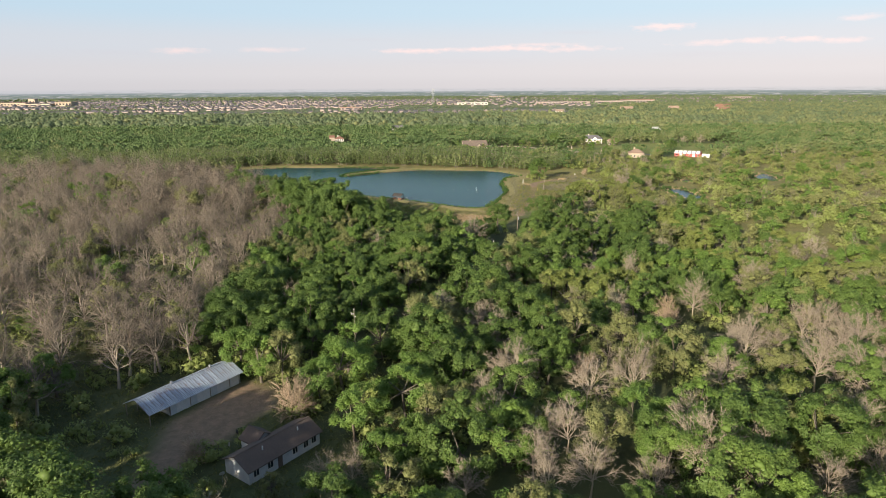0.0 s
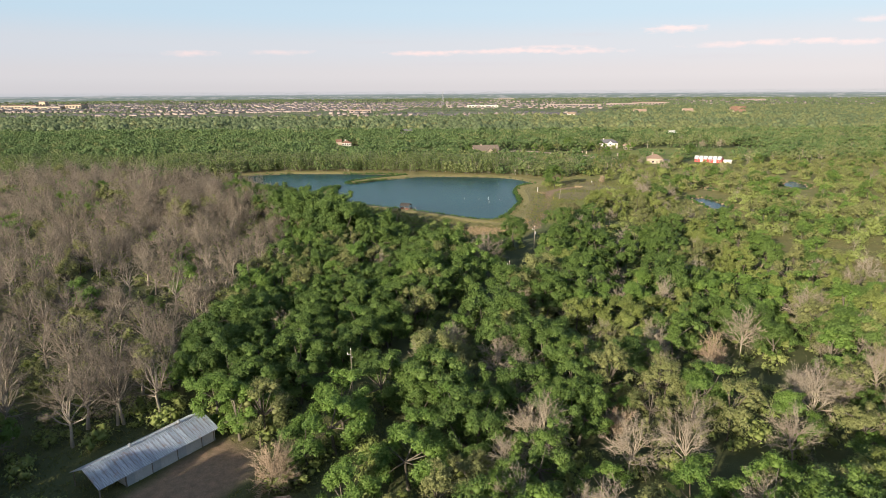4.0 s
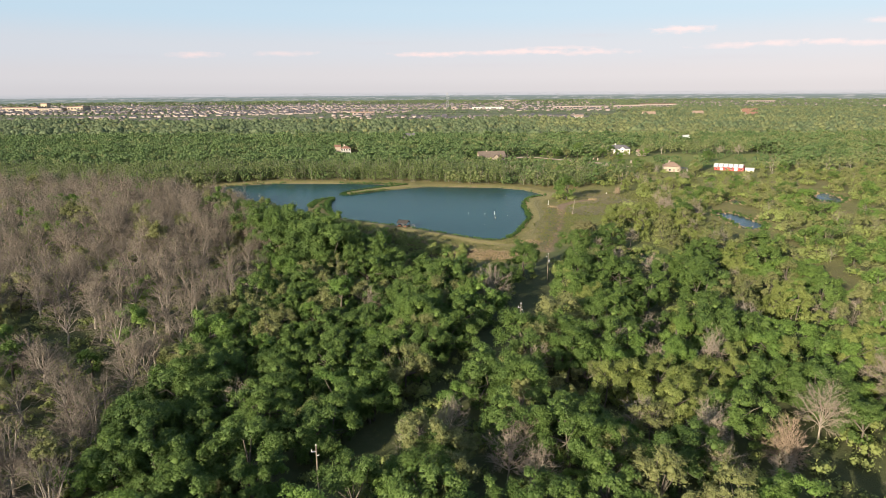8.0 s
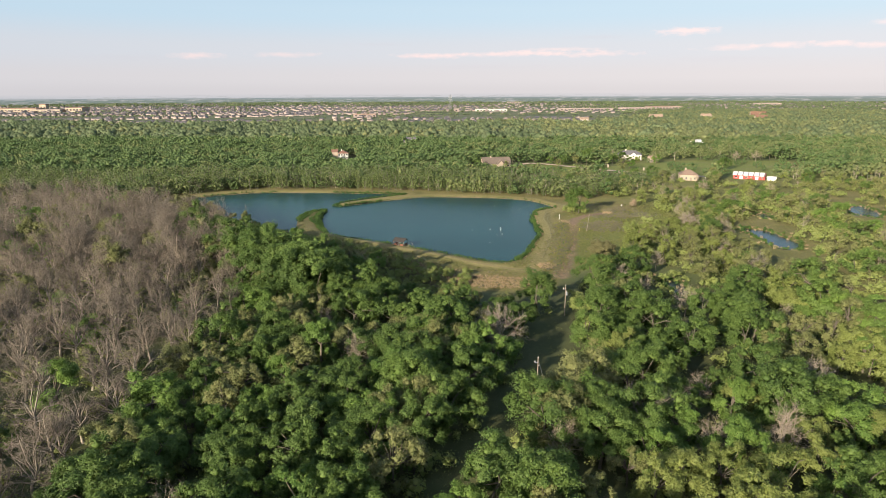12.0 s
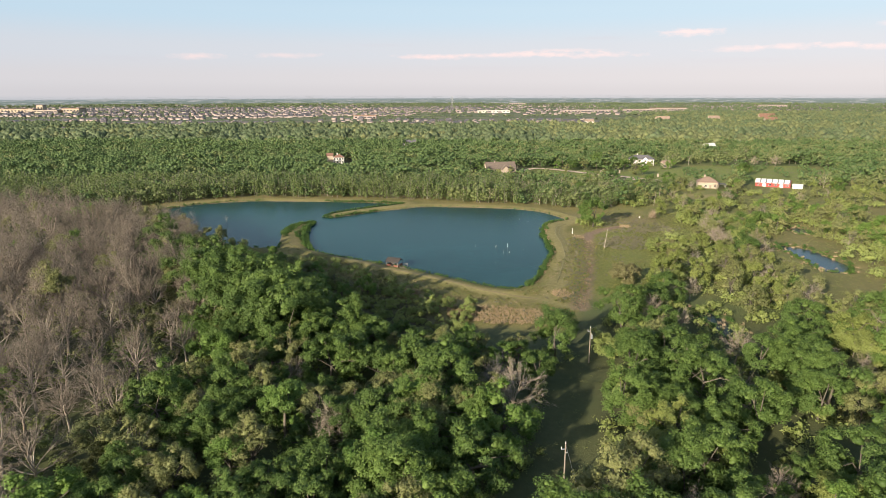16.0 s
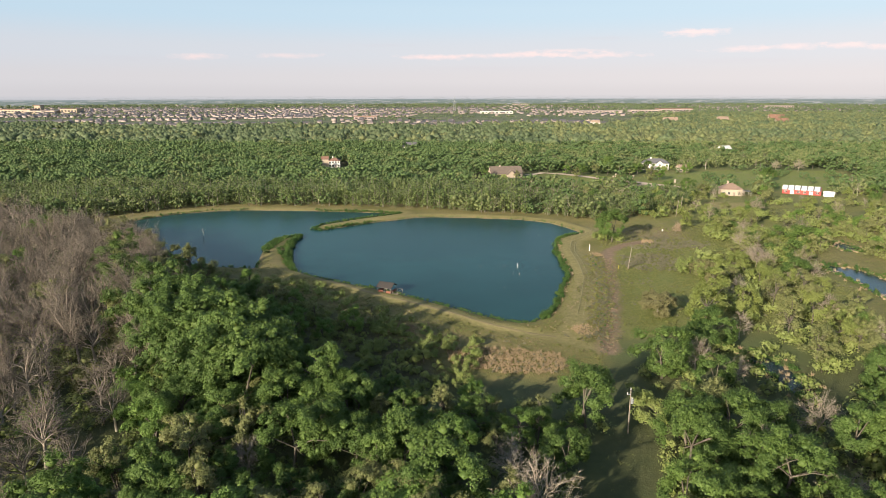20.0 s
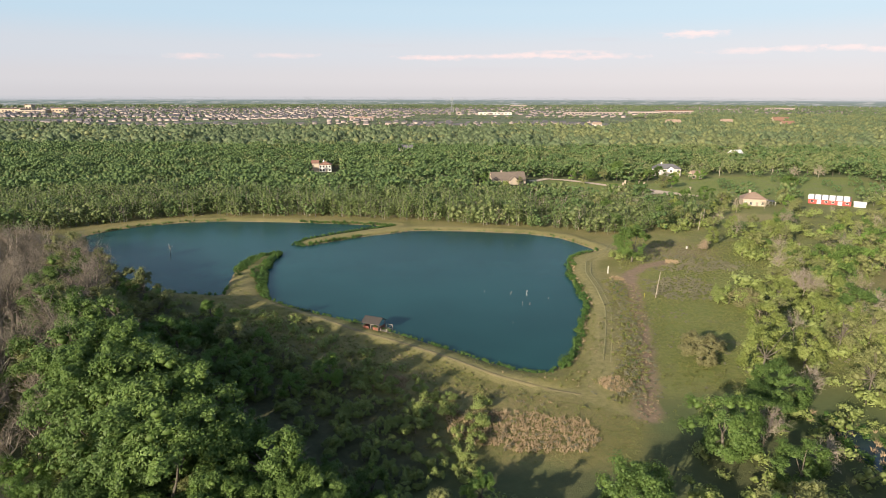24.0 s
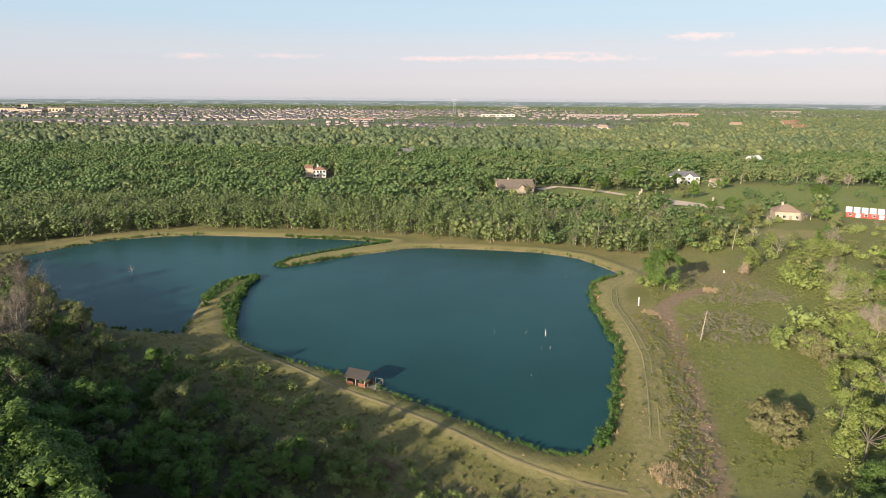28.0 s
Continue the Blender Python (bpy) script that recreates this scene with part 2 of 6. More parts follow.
MEADOW_SOUTH = [(-120, 398), (-95, 370), (-60, 335), (-30, 305), (-6, 292), (28, 290), (40, 318), (45, 350), (70, 420), (120, 500), (60, 530), (-200, 540), (-215, 470)]
PASTURE = [(40, 318), (60, 322), (95, 330), (130, 360), (130, 420), (160, 470), (260, 540), (330, 700), (180, 720), (120, 640), (140, 540), (75, 470), (60, 440), (48, 350)]
SCRUB = [(95, 326), (118, 300), (120, 240), (150, 200), (420, 190), (480, 560), (300, 560), (230, 500), (160, 470), (130, 420), (130, 360)]
masks = {
    "meadow": np.maximum.reduce([soft(signed(gp, MEADOW_SOUTH) + wob, -2, 5), 0.6 * soft(signed(gp, PASTURE) + wob, -5, 12), 0.75 * soft(signed(gp, SCRUB) + wob, -8, 8)]),
    "bright": np.maximum(np.maximum.reduce([soft(signed(gp, f) + wob, -3, 4) for f in FARM_FIELDS]), 0.62 * soft(signed(gp, PASTURE) + wob, -8, 6) * (0.5 + 0.5 * soft(gp[:, 1], 400, 470))),
    "mown": np.maximum.reduce([soft(np.abs(from_line(gp, PATH_EAST) - 0.5) + 0.3 * wob, 1.8, 5.0),
                               0.9 * soft(from_line(gp, PATH_NEAR[:8]) + 0.3 * wob, 1.0, 3.2), soft(signed(gp, HAY) + wob, -1, 2), 0.8 * soft(signed(gp, TOWN_FIELD), -10, 40), 0.6 * soft(np.abs(shore - 4) + 0.4 * wob, 0.5, 4) * (gp[:, 1] > 430)]),
    "dirt": np.maximum.reduce([soft(from_line(gp, TRACK) + 0.4 * wob, 1.6, 3.6), soft(signed(gp, YARD) + 0.5 * wob, -1, 2), 0.8 * soft(shore, -0.5, 0.6),
                               0.6 * soft(np.hypot(gp[:, 0] - 88, (gp[:, 1] - 452) * 1.2), 8, 24)]),
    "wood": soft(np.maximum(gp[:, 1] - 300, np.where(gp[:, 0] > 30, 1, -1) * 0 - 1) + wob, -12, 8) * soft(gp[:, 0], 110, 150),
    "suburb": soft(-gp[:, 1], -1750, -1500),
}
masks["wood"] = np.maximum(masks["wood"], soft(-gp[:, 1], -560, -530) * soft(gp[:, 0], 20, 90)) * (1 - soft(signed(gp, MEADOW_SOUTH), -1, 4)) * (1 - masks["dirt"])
# shade painted into the meadow along the wood edge, in the wood floor's brown
masks["wood"] = np.maximum(masks["wood"], 0.85 * soft(signed(gp, PAINTED_SHADE_FLOOR) + wob, -4, 4))
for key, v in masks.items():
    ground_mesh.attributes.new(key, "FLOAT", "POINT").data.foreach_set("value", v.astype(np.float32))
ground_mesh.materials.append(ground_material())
ground = tagged(new("ground", ground_mesh), "grassy bottomland with dirt tracks, woodland floor and painted shade along its edge", "ground", kind="structure")


def sheet(name, outline, z, mat, label):
    """A water surface that ends under its banks."""
    bm = bmesh.new()
    c = np.mean(outline, 0)
    bm.faces.new([bm.verts.new((x, y, z)) for x, y in outline])
    bmesh.ops.triangulate(bm, faces=bm.faces[:])
    me = bpy.data.meshes.new(name)
    bm.to_mesh(me)
    bm.free()
    me.materials.append(mat)
    return tagged(new(name, me), label, "water", kind="structure")


WATER = water_material("pond_water", (0.013, 0.046, 0.046))
MURK = water_material("murky_water", (0.02, 0.035, 0.04))
MURK.node_tree.nodes["Principled BSDF"].inputs["Specular IOR Level"].default_value = 0.5
sheet("pond_water", [(-200, 310), (75, 310), (75, 530), (-200, 530)], -0.45, WATER, "calm blue-green water of the large pond")
for outline, label in ((POND_TWO, "narrow blue pool among rushes in the pasture"), (POND_THREE, "shallow pool in the scrub"),
                       (POND_FOUR, "dark pool behind the scrub"), (CREEK, "dark creek water under trees")):
    c = np.mean(outline, 0)
    sheet("pool_water", [tuple(c + 1.25 * (np.array(p) - c)) for p in outline], -0.55, MURK, label)


CLOUDS = [(18.8, 451, 330, 44, 0.8), (5.75, 330, 620, 34, 0.7), (11.45, 318, 480, 34, 0.6), (-2.3, 316, 420, 36, 0.65), (-22.2, 306, 300, 36, 0.6), (-15.0, 322, 420, 32, 0.45),
          (25.9, 344, 300, 36, 0.6), (29.2, 344, 260, 34, 0.6), (2.0, 322, 1000, 30, 0.35), (22.3, 340, 380, 36, 0.5), (32.0, 330, 260, 34, 0.5), (32.8, 455, 220, 36, 0.45), (8.5, 352, 500, 24, 0.4), (11.8, 429, 420, 28, 0.25), (-6.9, 392, 460, 26, 0.2), (-27, 290, 520, 40, 0.2), (2, 240, 900, 32, 0.2), (22, 270, 700, 34, 0.2)]


def backdrop():
    """The far sky and the last hazy miles, past all the rest."""
    m, t, b = material("hazy_evening_distance")
    t.nodes.remove(b)
    pos = node(t, "NewGeometry").outputs["Position"]
    xyz = node(t, "SeparateXYZ")
    t.links.new(pos, xyz.inputs[0])
    r = node(t, "ValToRGB")
    r.color_ramp.interpolation = "EASE"
    # lowest stops: far land, with haze painted into its glowing colour
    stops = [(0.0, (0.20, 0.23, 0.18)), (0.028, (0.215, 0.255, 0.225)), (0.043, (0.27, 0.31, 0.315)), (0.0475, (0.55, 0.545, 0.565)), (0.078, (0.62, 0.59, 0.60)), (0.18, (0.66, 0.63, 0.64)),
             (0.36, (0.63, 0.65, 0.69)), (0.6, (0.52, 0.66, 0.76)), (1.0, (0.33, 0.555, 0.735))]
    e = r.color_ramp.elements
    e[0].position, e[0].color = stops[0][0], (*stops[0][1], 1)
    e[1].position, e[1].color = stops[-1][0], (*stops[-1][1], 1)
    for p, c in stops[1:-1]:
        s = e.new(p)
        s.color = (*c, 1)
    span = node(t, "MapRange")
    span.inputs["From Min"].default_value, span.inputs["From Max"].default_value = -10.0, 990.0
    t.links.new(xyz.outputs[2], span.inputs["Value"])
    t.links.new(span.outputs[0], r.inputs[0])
    far = node(t, "Mapping")
    far.inputs["Scale"].default_value = (0.012, 0.012, 0.16)
    t.links.new(pos, far.inputs["Vector"])
    speckle = noise_of(t, 1.0, 4, far.outputs[0], 0.7)
    low = ramp(t, xyz.outputs[2], 60.0, 30.0)
    amount = node(t, "Math", operation="MULTIPLY")
    t.links.new(low, amount.inputs[0])
    t.links.new(ramp(t, speckle, 0.5, 0.62), amount.inputs[1])
    part_far = blend(t, amount.outputs[0], r.outputs[0], (0.42, 0.42, 0.41))
    flat = node(t, "Mapping")
    flat.inputs["Scale"].default_value = (0.011, 0.011, 0.03)
    t.links.new(pos, flat.inputs["Vector"])
    n = noise_of(t, 1.0, 6, flat.outputs[0], 0.6)
    c = part_far
    for bearing, z, wide, tall, much in CLOUDS:
        d = node(t, "VectorMath", operation="SUBTRACT")
        t.links.new(pos, d.inputs[0])
        d.inputs[1].default_value = (4600 * math.sin(radians(bearing)), 120 + 4600 * math.cos(radians(bearing)), z)
        q = node(t, "VectorMath", operation="MULTIPLY")
        t.links.new(d.outputs[0], q.inputs[0])
        q.inputs[1].default_value = (1 / wide, 1 / wide, 1 / tall)
        size = node(t, "VectorMath", operation="LENGTH")
        t.links.new(q.outputs[0], size.inputs[0])
        near_ = ramp(t, size.outputs["Value"], 1.0, 0.0)
        k = node(t, "Math", operation="MULTIPLY_ADD")
        t.links.new(near_, k.inputs[0])
        k.inputs[1].default_value = 0.75
        t.links.new(n, k.inputs[2])
        fac = node(t, "Math", operation="MULTIPLY")
        t.links.new(ramp(t, k.outputs[0], 0.76, 1.24), fac.inputs[0])
        fac.inputs[1].default_value = much * 0.8
        c = blend(t, fac.outputs[0], c, (1.05, 0.76, 0.70) if much > 0.3 else (0.62, 0.58, 0.62))
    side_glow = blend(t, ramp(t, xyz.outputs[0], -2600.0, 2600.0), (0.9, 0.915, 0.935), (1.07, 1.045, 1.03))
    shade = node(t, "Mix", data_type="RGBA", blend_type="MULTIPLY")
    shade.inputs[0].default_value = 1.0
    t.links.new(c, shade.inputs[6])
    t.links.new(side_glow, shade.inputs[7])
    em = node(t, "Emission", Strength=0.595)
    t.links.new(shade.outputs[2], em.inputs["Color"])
    clear = node(t, "BsdfTransparent")
    fade = node(t, "MapRange", interpolation_type="SMOOTHSTEP")
    fade.inputs["From Min"].default_value, fade.inputs["From Max"].default_value = 850.0, 1500.0
    t.links.new(xyz.outputs[2], fade.inputs["Value"])
    mix = node(t, "MixShader")
    t.links.new(fade.outputs[0], mix.inputs[0])
    t.links.new(em.outputs[0], mix.inputs[1])
    t.links.new(clear.outputs[0], mix.inputs[2])
    t.links.new(mix.outputs[0], t.nodes["Material Output"].inputs["Surface"])
    arc = np.radians(np.linspace(-75, 75, 61))
    verts = np.array([(4600 * math.sin(a), 120 + 4600 * math.cos(a), z) for z in (-30, 1550) for a in arc])
    faces = np.array([(i, i + 1, i + 62, i + 61) for i in range(60)])
    me = mesh_of("backdrop", verts, faces, 4)
    me.materials.append(m)
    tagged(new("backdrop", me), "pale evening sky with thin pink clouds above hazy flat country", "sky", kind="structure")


backdrop()


def part(name, bm, mat, parent, label=""):
    """One mesh under a thing or a part. bm: a bmesh or a ready mesh."""
    me = bm
    if isinstance(bm, bmesh.types.BMesh):
        me = bpy.data.meshes.new(name)
        bm.to_mesh(me)
        bm.free()
    if mat is not None and not me.materials:
        me.materials.append(mat)
    ob = new(name, me)
    ob.parent = parent
    return tagged(ob, label)


# ---- trees ----
OCT_V = np.array([(1, 0, 0), (0, 1, 0), (-1, 0, 0), (0, -1, 0), (0, 0, 1), (0, 0, -1)], float)
OCT_F = np.array([(0, 1, 4), (1, 2, 4), (2, 3, 4), (3, 0, 4), (1, 0, 5), (2, 1, 5), (3, 2, 5), (0, 3, 5)])


def unit(rng, n, up=0.0):
    d = rng.normal(size=(n, 3)) + (0, 0, up)
    return d / np.linalg.norm(d, axis=1)[:, None]


def leaf_faces(rng, centres, normals, size):
    """Small three-cornered sprays of leaves, each facing about its normal."""
    n = len(centres)
    a = np.cross(normals, unit(rng, n))
    a /= np.linalg.norm(a, axis=1)[:, None] + 1e-9
    b = np.cross(normals, a)
    s = (size * rng.uniform(0.6, 1.35, n))[:, None]
    turn = rng.uniform(0, 6.28, n)
    corners = []
    slim = rng.uniform(0.6, 1.05, n)
    for k, long in ((0, 1.15), (1, 0.85), (-1, 0.85)):
        ang = (turn + k * (math.pi - slim))[:, None]
        corners.append(centres + s * long * (np.cos(ang) * a + np.sin(ang) * b) + normals * s * rng.uniform(-0.35, 0.35, n)[:, None])
    return np.stack(corners, 1).reshape(-1, 3)


def crown_arrays(seed, wide, low, top, lobes, leaves, size, core=True, up=0.3, ragged=0.22, loose=0.55, heart=0.55, family=6):
    """A crown of boughs, each a cluster of rounded sprays, with an uneven outline: corners, faces and the sprays' middles.
    lobes: all sprays; family: how many of them make a bough."""
    rng = np.random.default_rng(seed)
    mid, half = low + (top - low) * 0.46, (top - low) * 0.5
    boughs = max(3, lobes // family) if lobes >= 2 * family else lobes
    d = unit(rng, boughs, up)
    az = np.arctan2(d[:, 1], d[:, 0])
    outline = 1 + ragged * (0.5 * np.cos(az * 2 + rng.uniform(0, 6.28)) + 0.5 * np.cos(az * 3 + rng.uniform(0, 6.28)) + 0.35 * np.cos(az * 5 + rng.uniform(0, 6.28)))
    reach = (0.5 + 0.3 * rng.uniform(0, 1, boughs) ** 0.5) * outline
    centre = d * reach[:, None] * (wide, wide, half) + (0, 0, mid)
    centre[:, 2] += rng.normal(size=boughs) * half * 0.1
    big = wide * rng.uniform(0.75, 1.3, boughs) * 1.3 / math.sqrt(boughs)
    hearts, heart_r = [], []
    if lobes >= 2 * family:
        hearts.append(centre)
        heart_r.append(big * 0.55)
        own = np.repeat(np.arange(boughs), lobes // boughs)
        out = centre[own] - (0, 0, mid - 0.25 * half)
        out /= np.linalg.norm(out, axis=1)[:, None] + 1e-9
        way = unit(rng, len(own), 0.25) + 0.75 * out
        way /= np.linalg.norm(way, axis=1)[:, None]
        centre = centre[own] + way * (big[own] * rng.uniform(0.55, 0.95, len(own)))[:, None] * (1, 1, 0.8)
        r = big[own] * rng.uniform(0.32, 0.58, len(own))
    else:
        r = big * (1.25 if lobes < 12 else 0.95)
    centre[:, 2] = np.maximum(centre[:, 2], low * 0.8 + r * 0.5)
    hearts.append(centre)
    heart_r.append(r * heart)
    share = rng.choice(len(centre), leaves, p=r**2 / (r**2).sum())
    out = centre[share] - (0, 0, mid - 0.3 * half)
    out = out / (np.linalg.norm(out, axis=1)[:, None] + 1e-9)
    way = unit(rng, leaves, 0.15) + 0.3 * out
    way /= np.linalg.norm(way, axis=1)[:, None]
    stretch = rng.uniform(0.7, 1.4, (len(centre), 3)) * (1, 1, 0.85)
    at = centre[share] + way * (r[share] * (0.4 + 0.85 * rng.uniform(0, 1, leaves) ** 0.7))[:, None] * stretch[share]
    face = 0.55 * way + 0.45 * out + (0, 0, 0.15) + loose * unit(rng, leaves)
    face /= np.linalg.norm(face, axis=1)[:, None]
    v = leaf_faces(rng, at, face, size)
    f = np.arange(len(v)).reshape(-1, 3)
    if core:
        hc, hr = np.concatenate(hearts), np.concatenate(heart_r)
        cv = (OCT_V[None] * hr[:, None, None] * rng.uniform(0.7, 1.25, (len(hc), 6, 1)) * (1, 1, 0.85) + hc[:, None]).reshape(-1, 3)
        cf = (OCT_F[None] + 6 * np.arange(len(hc))[:, None, None]).reshape(-1, 3) + len(v)
        v, f = np.r_[v, cv], np.r_[f, cf]
    return v, f, centre


def tube(path, radii, sides=5):
    """A tapered limb along a bent line."""
    path, n = np.asarray(path, float), len(path)
    verts, faces = [], []
    for i in range(n):
        d = path[min(i + 1, n - 1)] - path[max(i - 1, 0)]
        d = d / (np.linalg.norm(d) + 1e-9)
        a = np.cross(d, (0.31, 0.95, 0.05))
        a /= np.linalg.norm(a) + 1e-9
        b = np.cross(d, a)
        for k in range(sides):
            q = 2 * math.pi * k / sides
            verts.append(path[i] + radii[i] * (math.cos(q) * a + math.sin(q) * b))
    for i in range(n - 1):
        for k in range(sides):
            p, q = i * sides + k, i * sides + (k + 1) % sides
            faces += [(p, q, q + sides), (p, q + sides, p + sides)]
    return np.array(verts), np.array(faces)


def join_arrays(pieces):
    vs, fs, n = [], [], 0
    for v, f in pieces:
        vs.append(v)
        fs.append(f + n)
        n += len(v)
    return np.concatenate(vs), np.concatenate(fs)


def trunk_arrays(seed, tall, thick, ends, limbs=6):
    rng = np.random.default_rng(seed + 900)
    fork = np.array([rng.normal() * 0.4, rng.normal() * 0.4, tall * 0.42])
    bits = [tube([(0, 0, -0.3), (0.1, 0.05, 0.5), tuple(fork * (0.5, 0.5, 0.55)), tuple(fork)], [thick * 1.5, thick, thick * 0.85, thick * 0.7], 7)]
    for e in ends[rng.permutation(len(ends))[:limbs]]:
        bend = fork * 0.45 + e * 0.55 + rng.normal(size=3) * 0.4 + (0, 0, 0.4)
        bits.append(tube([fork * 0.97, bend, e], [thick * 0.5, thick * 0.32, thick * 0.12], 4))
    return join_arrays(bits)


def bare_arrays(seed, tall, wide, counts, thick=0.26, twig=0.035, fork_height=0.25):
    """A leafless tree with a wide domed head: trunk and limbs in one array, branches and twigs in another."""
    rng = np.random.default_rng(seed)
    stem, fine = [], []
    crotch = np.array([rng.normal() * 0.3, rng.normal() * 0.3, tall * fork_height])
    heart = np.array([0, 0, tall * (fork_height + 0.12)])
    stem.append(tube([(0, 0, -0.3), tuple(crotch * 0.5), tuple(crotch)], [thick * 1.4, thick, thick * 0.85], 6))

    def grow(start, way, length, radius, level):
        bend = start + way * length * 0.5 + rng.normal(size=3) * length * 0.08
        end = start + way * length + rng.normal(size=3) * length * 0.1
        if level == 0:
            stem.append(tube([start, bend, end], [radius, radius * 0.75, radius * 0.45], 5))
        elif level < min(2, len(counts) - 1):
            fine.append(tube([start, bend, end], [radius, radius * 0.7, radius * 0.35], 3))
        else:
            side = np.cross(way, rng.normal(size=3))
            side = side / (np.linalg.norm(side) + 1e-9) * radius
            over = np.cross(way, side)
            fine.append((np.array([start + side, start - side * 0.5 + over * 0.87, start - side * 0.5 - over * 0.87, end]), np.array([(0, 1, 3), (1, 2, 3), (2, 0, 3)])))
        if level + 1 < len(counts):
            for j in range(counts[level + 1]):
                s = 1.0 if j == 0 else rng.uniform(0.3, 1.0)
                at = start * (1 - s) ** 2 + bend * 2 * s * (1 - s) + end * s * s
                out = at - heart
                out /= np.linalg.norm(out) + 1e-9
                turn = 0.6 * way + 0.45 * out + 0.52 * rng.normal(size=3)
                turn /= np.linalg.norm(turn) + 1e-9
                grow(at, turn, length * rng.uniform(0.42, 0.66), max(radius * 0.5, twig), level + 1)

    spread = rng.uniform(0, 6.28)
    leader = crotch + np.array([rng.normal() * 0.5, rng.normal() * 0.5, tall * 0.14])
    stem.append(tube([crotch, (crotch + leader) / 2 + rng.normal(size=3) * 0.15, leader], [thick * 0.8, thick * 0.6, thick * 0.4], 5))
    for k in range(counts[0]):
        ang = spread + 2.4 * k + rng.normal() * 0.3
        rise = (k + rng.uniform(0.1, 0.9)) / counts[0]
        tilt = 0.32 + 1.1 * rise ** 0.8
        way = np.array([math.cos(ang) * math.cos(tilt), math.sin(ang) * math.cos(tilt), math.sin(tilt)])
        shell = 1 / math.hypot(math.cos(tilt) / wide, math.sin(tilt) / (tall * (0.95 - fork_height)))
        grow(crotch + (leader - crotch) * rise * 0.8, way, shell * rng.uniform(0.44, 0.58), thick * rng.uniform(0.4, 0.6), 0)
    return join_arrays(stem), join_arrays(fine)


def tree_thing(name, trunk, crown, bark, leaf, label, category="tree", crown_name="crown"):
    base = new(name)
    part("trunk", mesh_of("trunk", *trunk), bark, base)
    tagged(part(crown_name, mesh_of(crown_name, *crown), leaf, base), kind="stuff" if crown_name == "twigwork" else "")
    return tagged(base, label, category)


class Kind:
    """One sort of tree: a few grown forms, near ones as things, the rest joined."""

    def __init__(self, name, label, near, far, bark, leaf, crown_name="crown", group=""):
        self.name, self.label, self.near, self.far, self.bark, self.leaf = name, label, near, far, bark, leaf
        self.crown_name, self.group, self.protos, self.joined = crown_name, group, {}, []

    def plant(self, x, y, z, size, turn, form, as_thing=True):
        m = pose(x, y, z, 0, 0, turn) @ Matrix.Diagonal((size, size, size * 1.0, 1))
        if not as_thing:
            self.joined.append((x, y, z, size, turn, form))
            return
        form %= len(self.near)
        if form not in self.protos:
            trunk, crown = self.near[form]
            ob = tree_thing(self.name, trunk, crown, self.bark, self.leaf, self.label, crown_name=self.crown_name)
            if self.group:
                ob["group"] = self.group
            ob.matrix_basis = m
            self.protos[form] = (ob, Vector((1, 1, 1)))
            return
        proto = self.protos[form][0]
        copy_thing(proto, m @ Matrix.Diagonal([1 / s for s in proto.scale] + [1]))

    def join(self, name, label):
        """All the rest as one mass of woodland, crowns and stems in one mesh."""
        if not self.joined:
            return
        vs, fs, mats, n = [], [], [], 0
        rows = np.array(self.joined)
        for form in range(len(self.far)):
            some = rows[(rows[:, 5].astype(int) % len(self.far)) == form]
            if not len(some):
                continue
            c, s = np.cos(np.radians(some[:, 4])), np.sin(np.radians(some[:, 4]))
            for slot, (v, f) in enumerate(self.far[form]):
                p = v[None] * some[:, 3][:, None, None]
                q = np.stack([p[..., 0] * c[:, None] - p[..., 1] * s[:, None] + some[:, 0][:, None],
                              p[..., 0] * s[:, None] + p[..., 1] * c[:, None] + some[:, 1][:, None], p[..., 2] + some[:, 2][:, None]], -1)
                g = f[None] + (n + len(v) * np.arange(len(some)))[:, None, None]
                vs.append(q.reshape(-1, 3))
                fs.append(g.reshape(-1, 3))
                mats.append(np.full(len(some) * len(f), slot, np.int32))
                n += q.shape[0] * q.shape[1]
        me = mesh_of(name, np.concatenate(vs), np.concatenate(fs))
        me.materials.append(self.bark)
        me.materials.append(self.leaf)
        me.polygons.foreach_set("material_index", np.concatenate(mats))
        tagged(new(name, me), label, "woodland", kind="stuff")


def green_forms(seed, n, wide, low, top, lobes, leaves, size, thick=0.3, limbs=6, heart=0.55):
    forms = []
    for k in range(n):
        rng = np.random.default_rng(seed + k)
        w = wide * rng.uniform(0.85, 1.15)
        v, f, ends = crown_arrays(seed + k, w, low * rng.uniform(0.8, 1.2), top * rng.uniform(0.9, 1.1), lobes, leaves, size, heart=heart)
        forms.append((trunk_arrays(seed + k, top, thick, ends, limbs), (v, f)))
    return forms


def bare_forms(seed, n, tall, wide, counts, thick, twig, fork=0.25):
    return [bare_arrays(seed + k, tall * (0.92 + 0.05 * k), wide, counts, thick, twig, fork) for k in range(n)]


OAK = Kind("oak_tree", "broad green oak in full spring leaf in the wood", green_forms(10, 8, 6.1, 1.6, 12.4, 200, 12500, 0.17),
           green_forms(30, 5, 6.1, 1.6, 12.4, 72, 2000, 0.29, limbs=2), BARK, LEAF_OAK, group="oaks of the wood")
FRESH = Kind("ash_tree", "bright yellow-green tree in fresh spring leaf", green_forms(50, 6, 4.9, 1.2, 11.2, 130, 8000, 0.17),
             green_forms(60, 4, 4.9, 1.2, 11.2, 48, 1350, 0.29, limbs=2), BARK, LEAF_FRESH, group="fresh green trees of the wood")
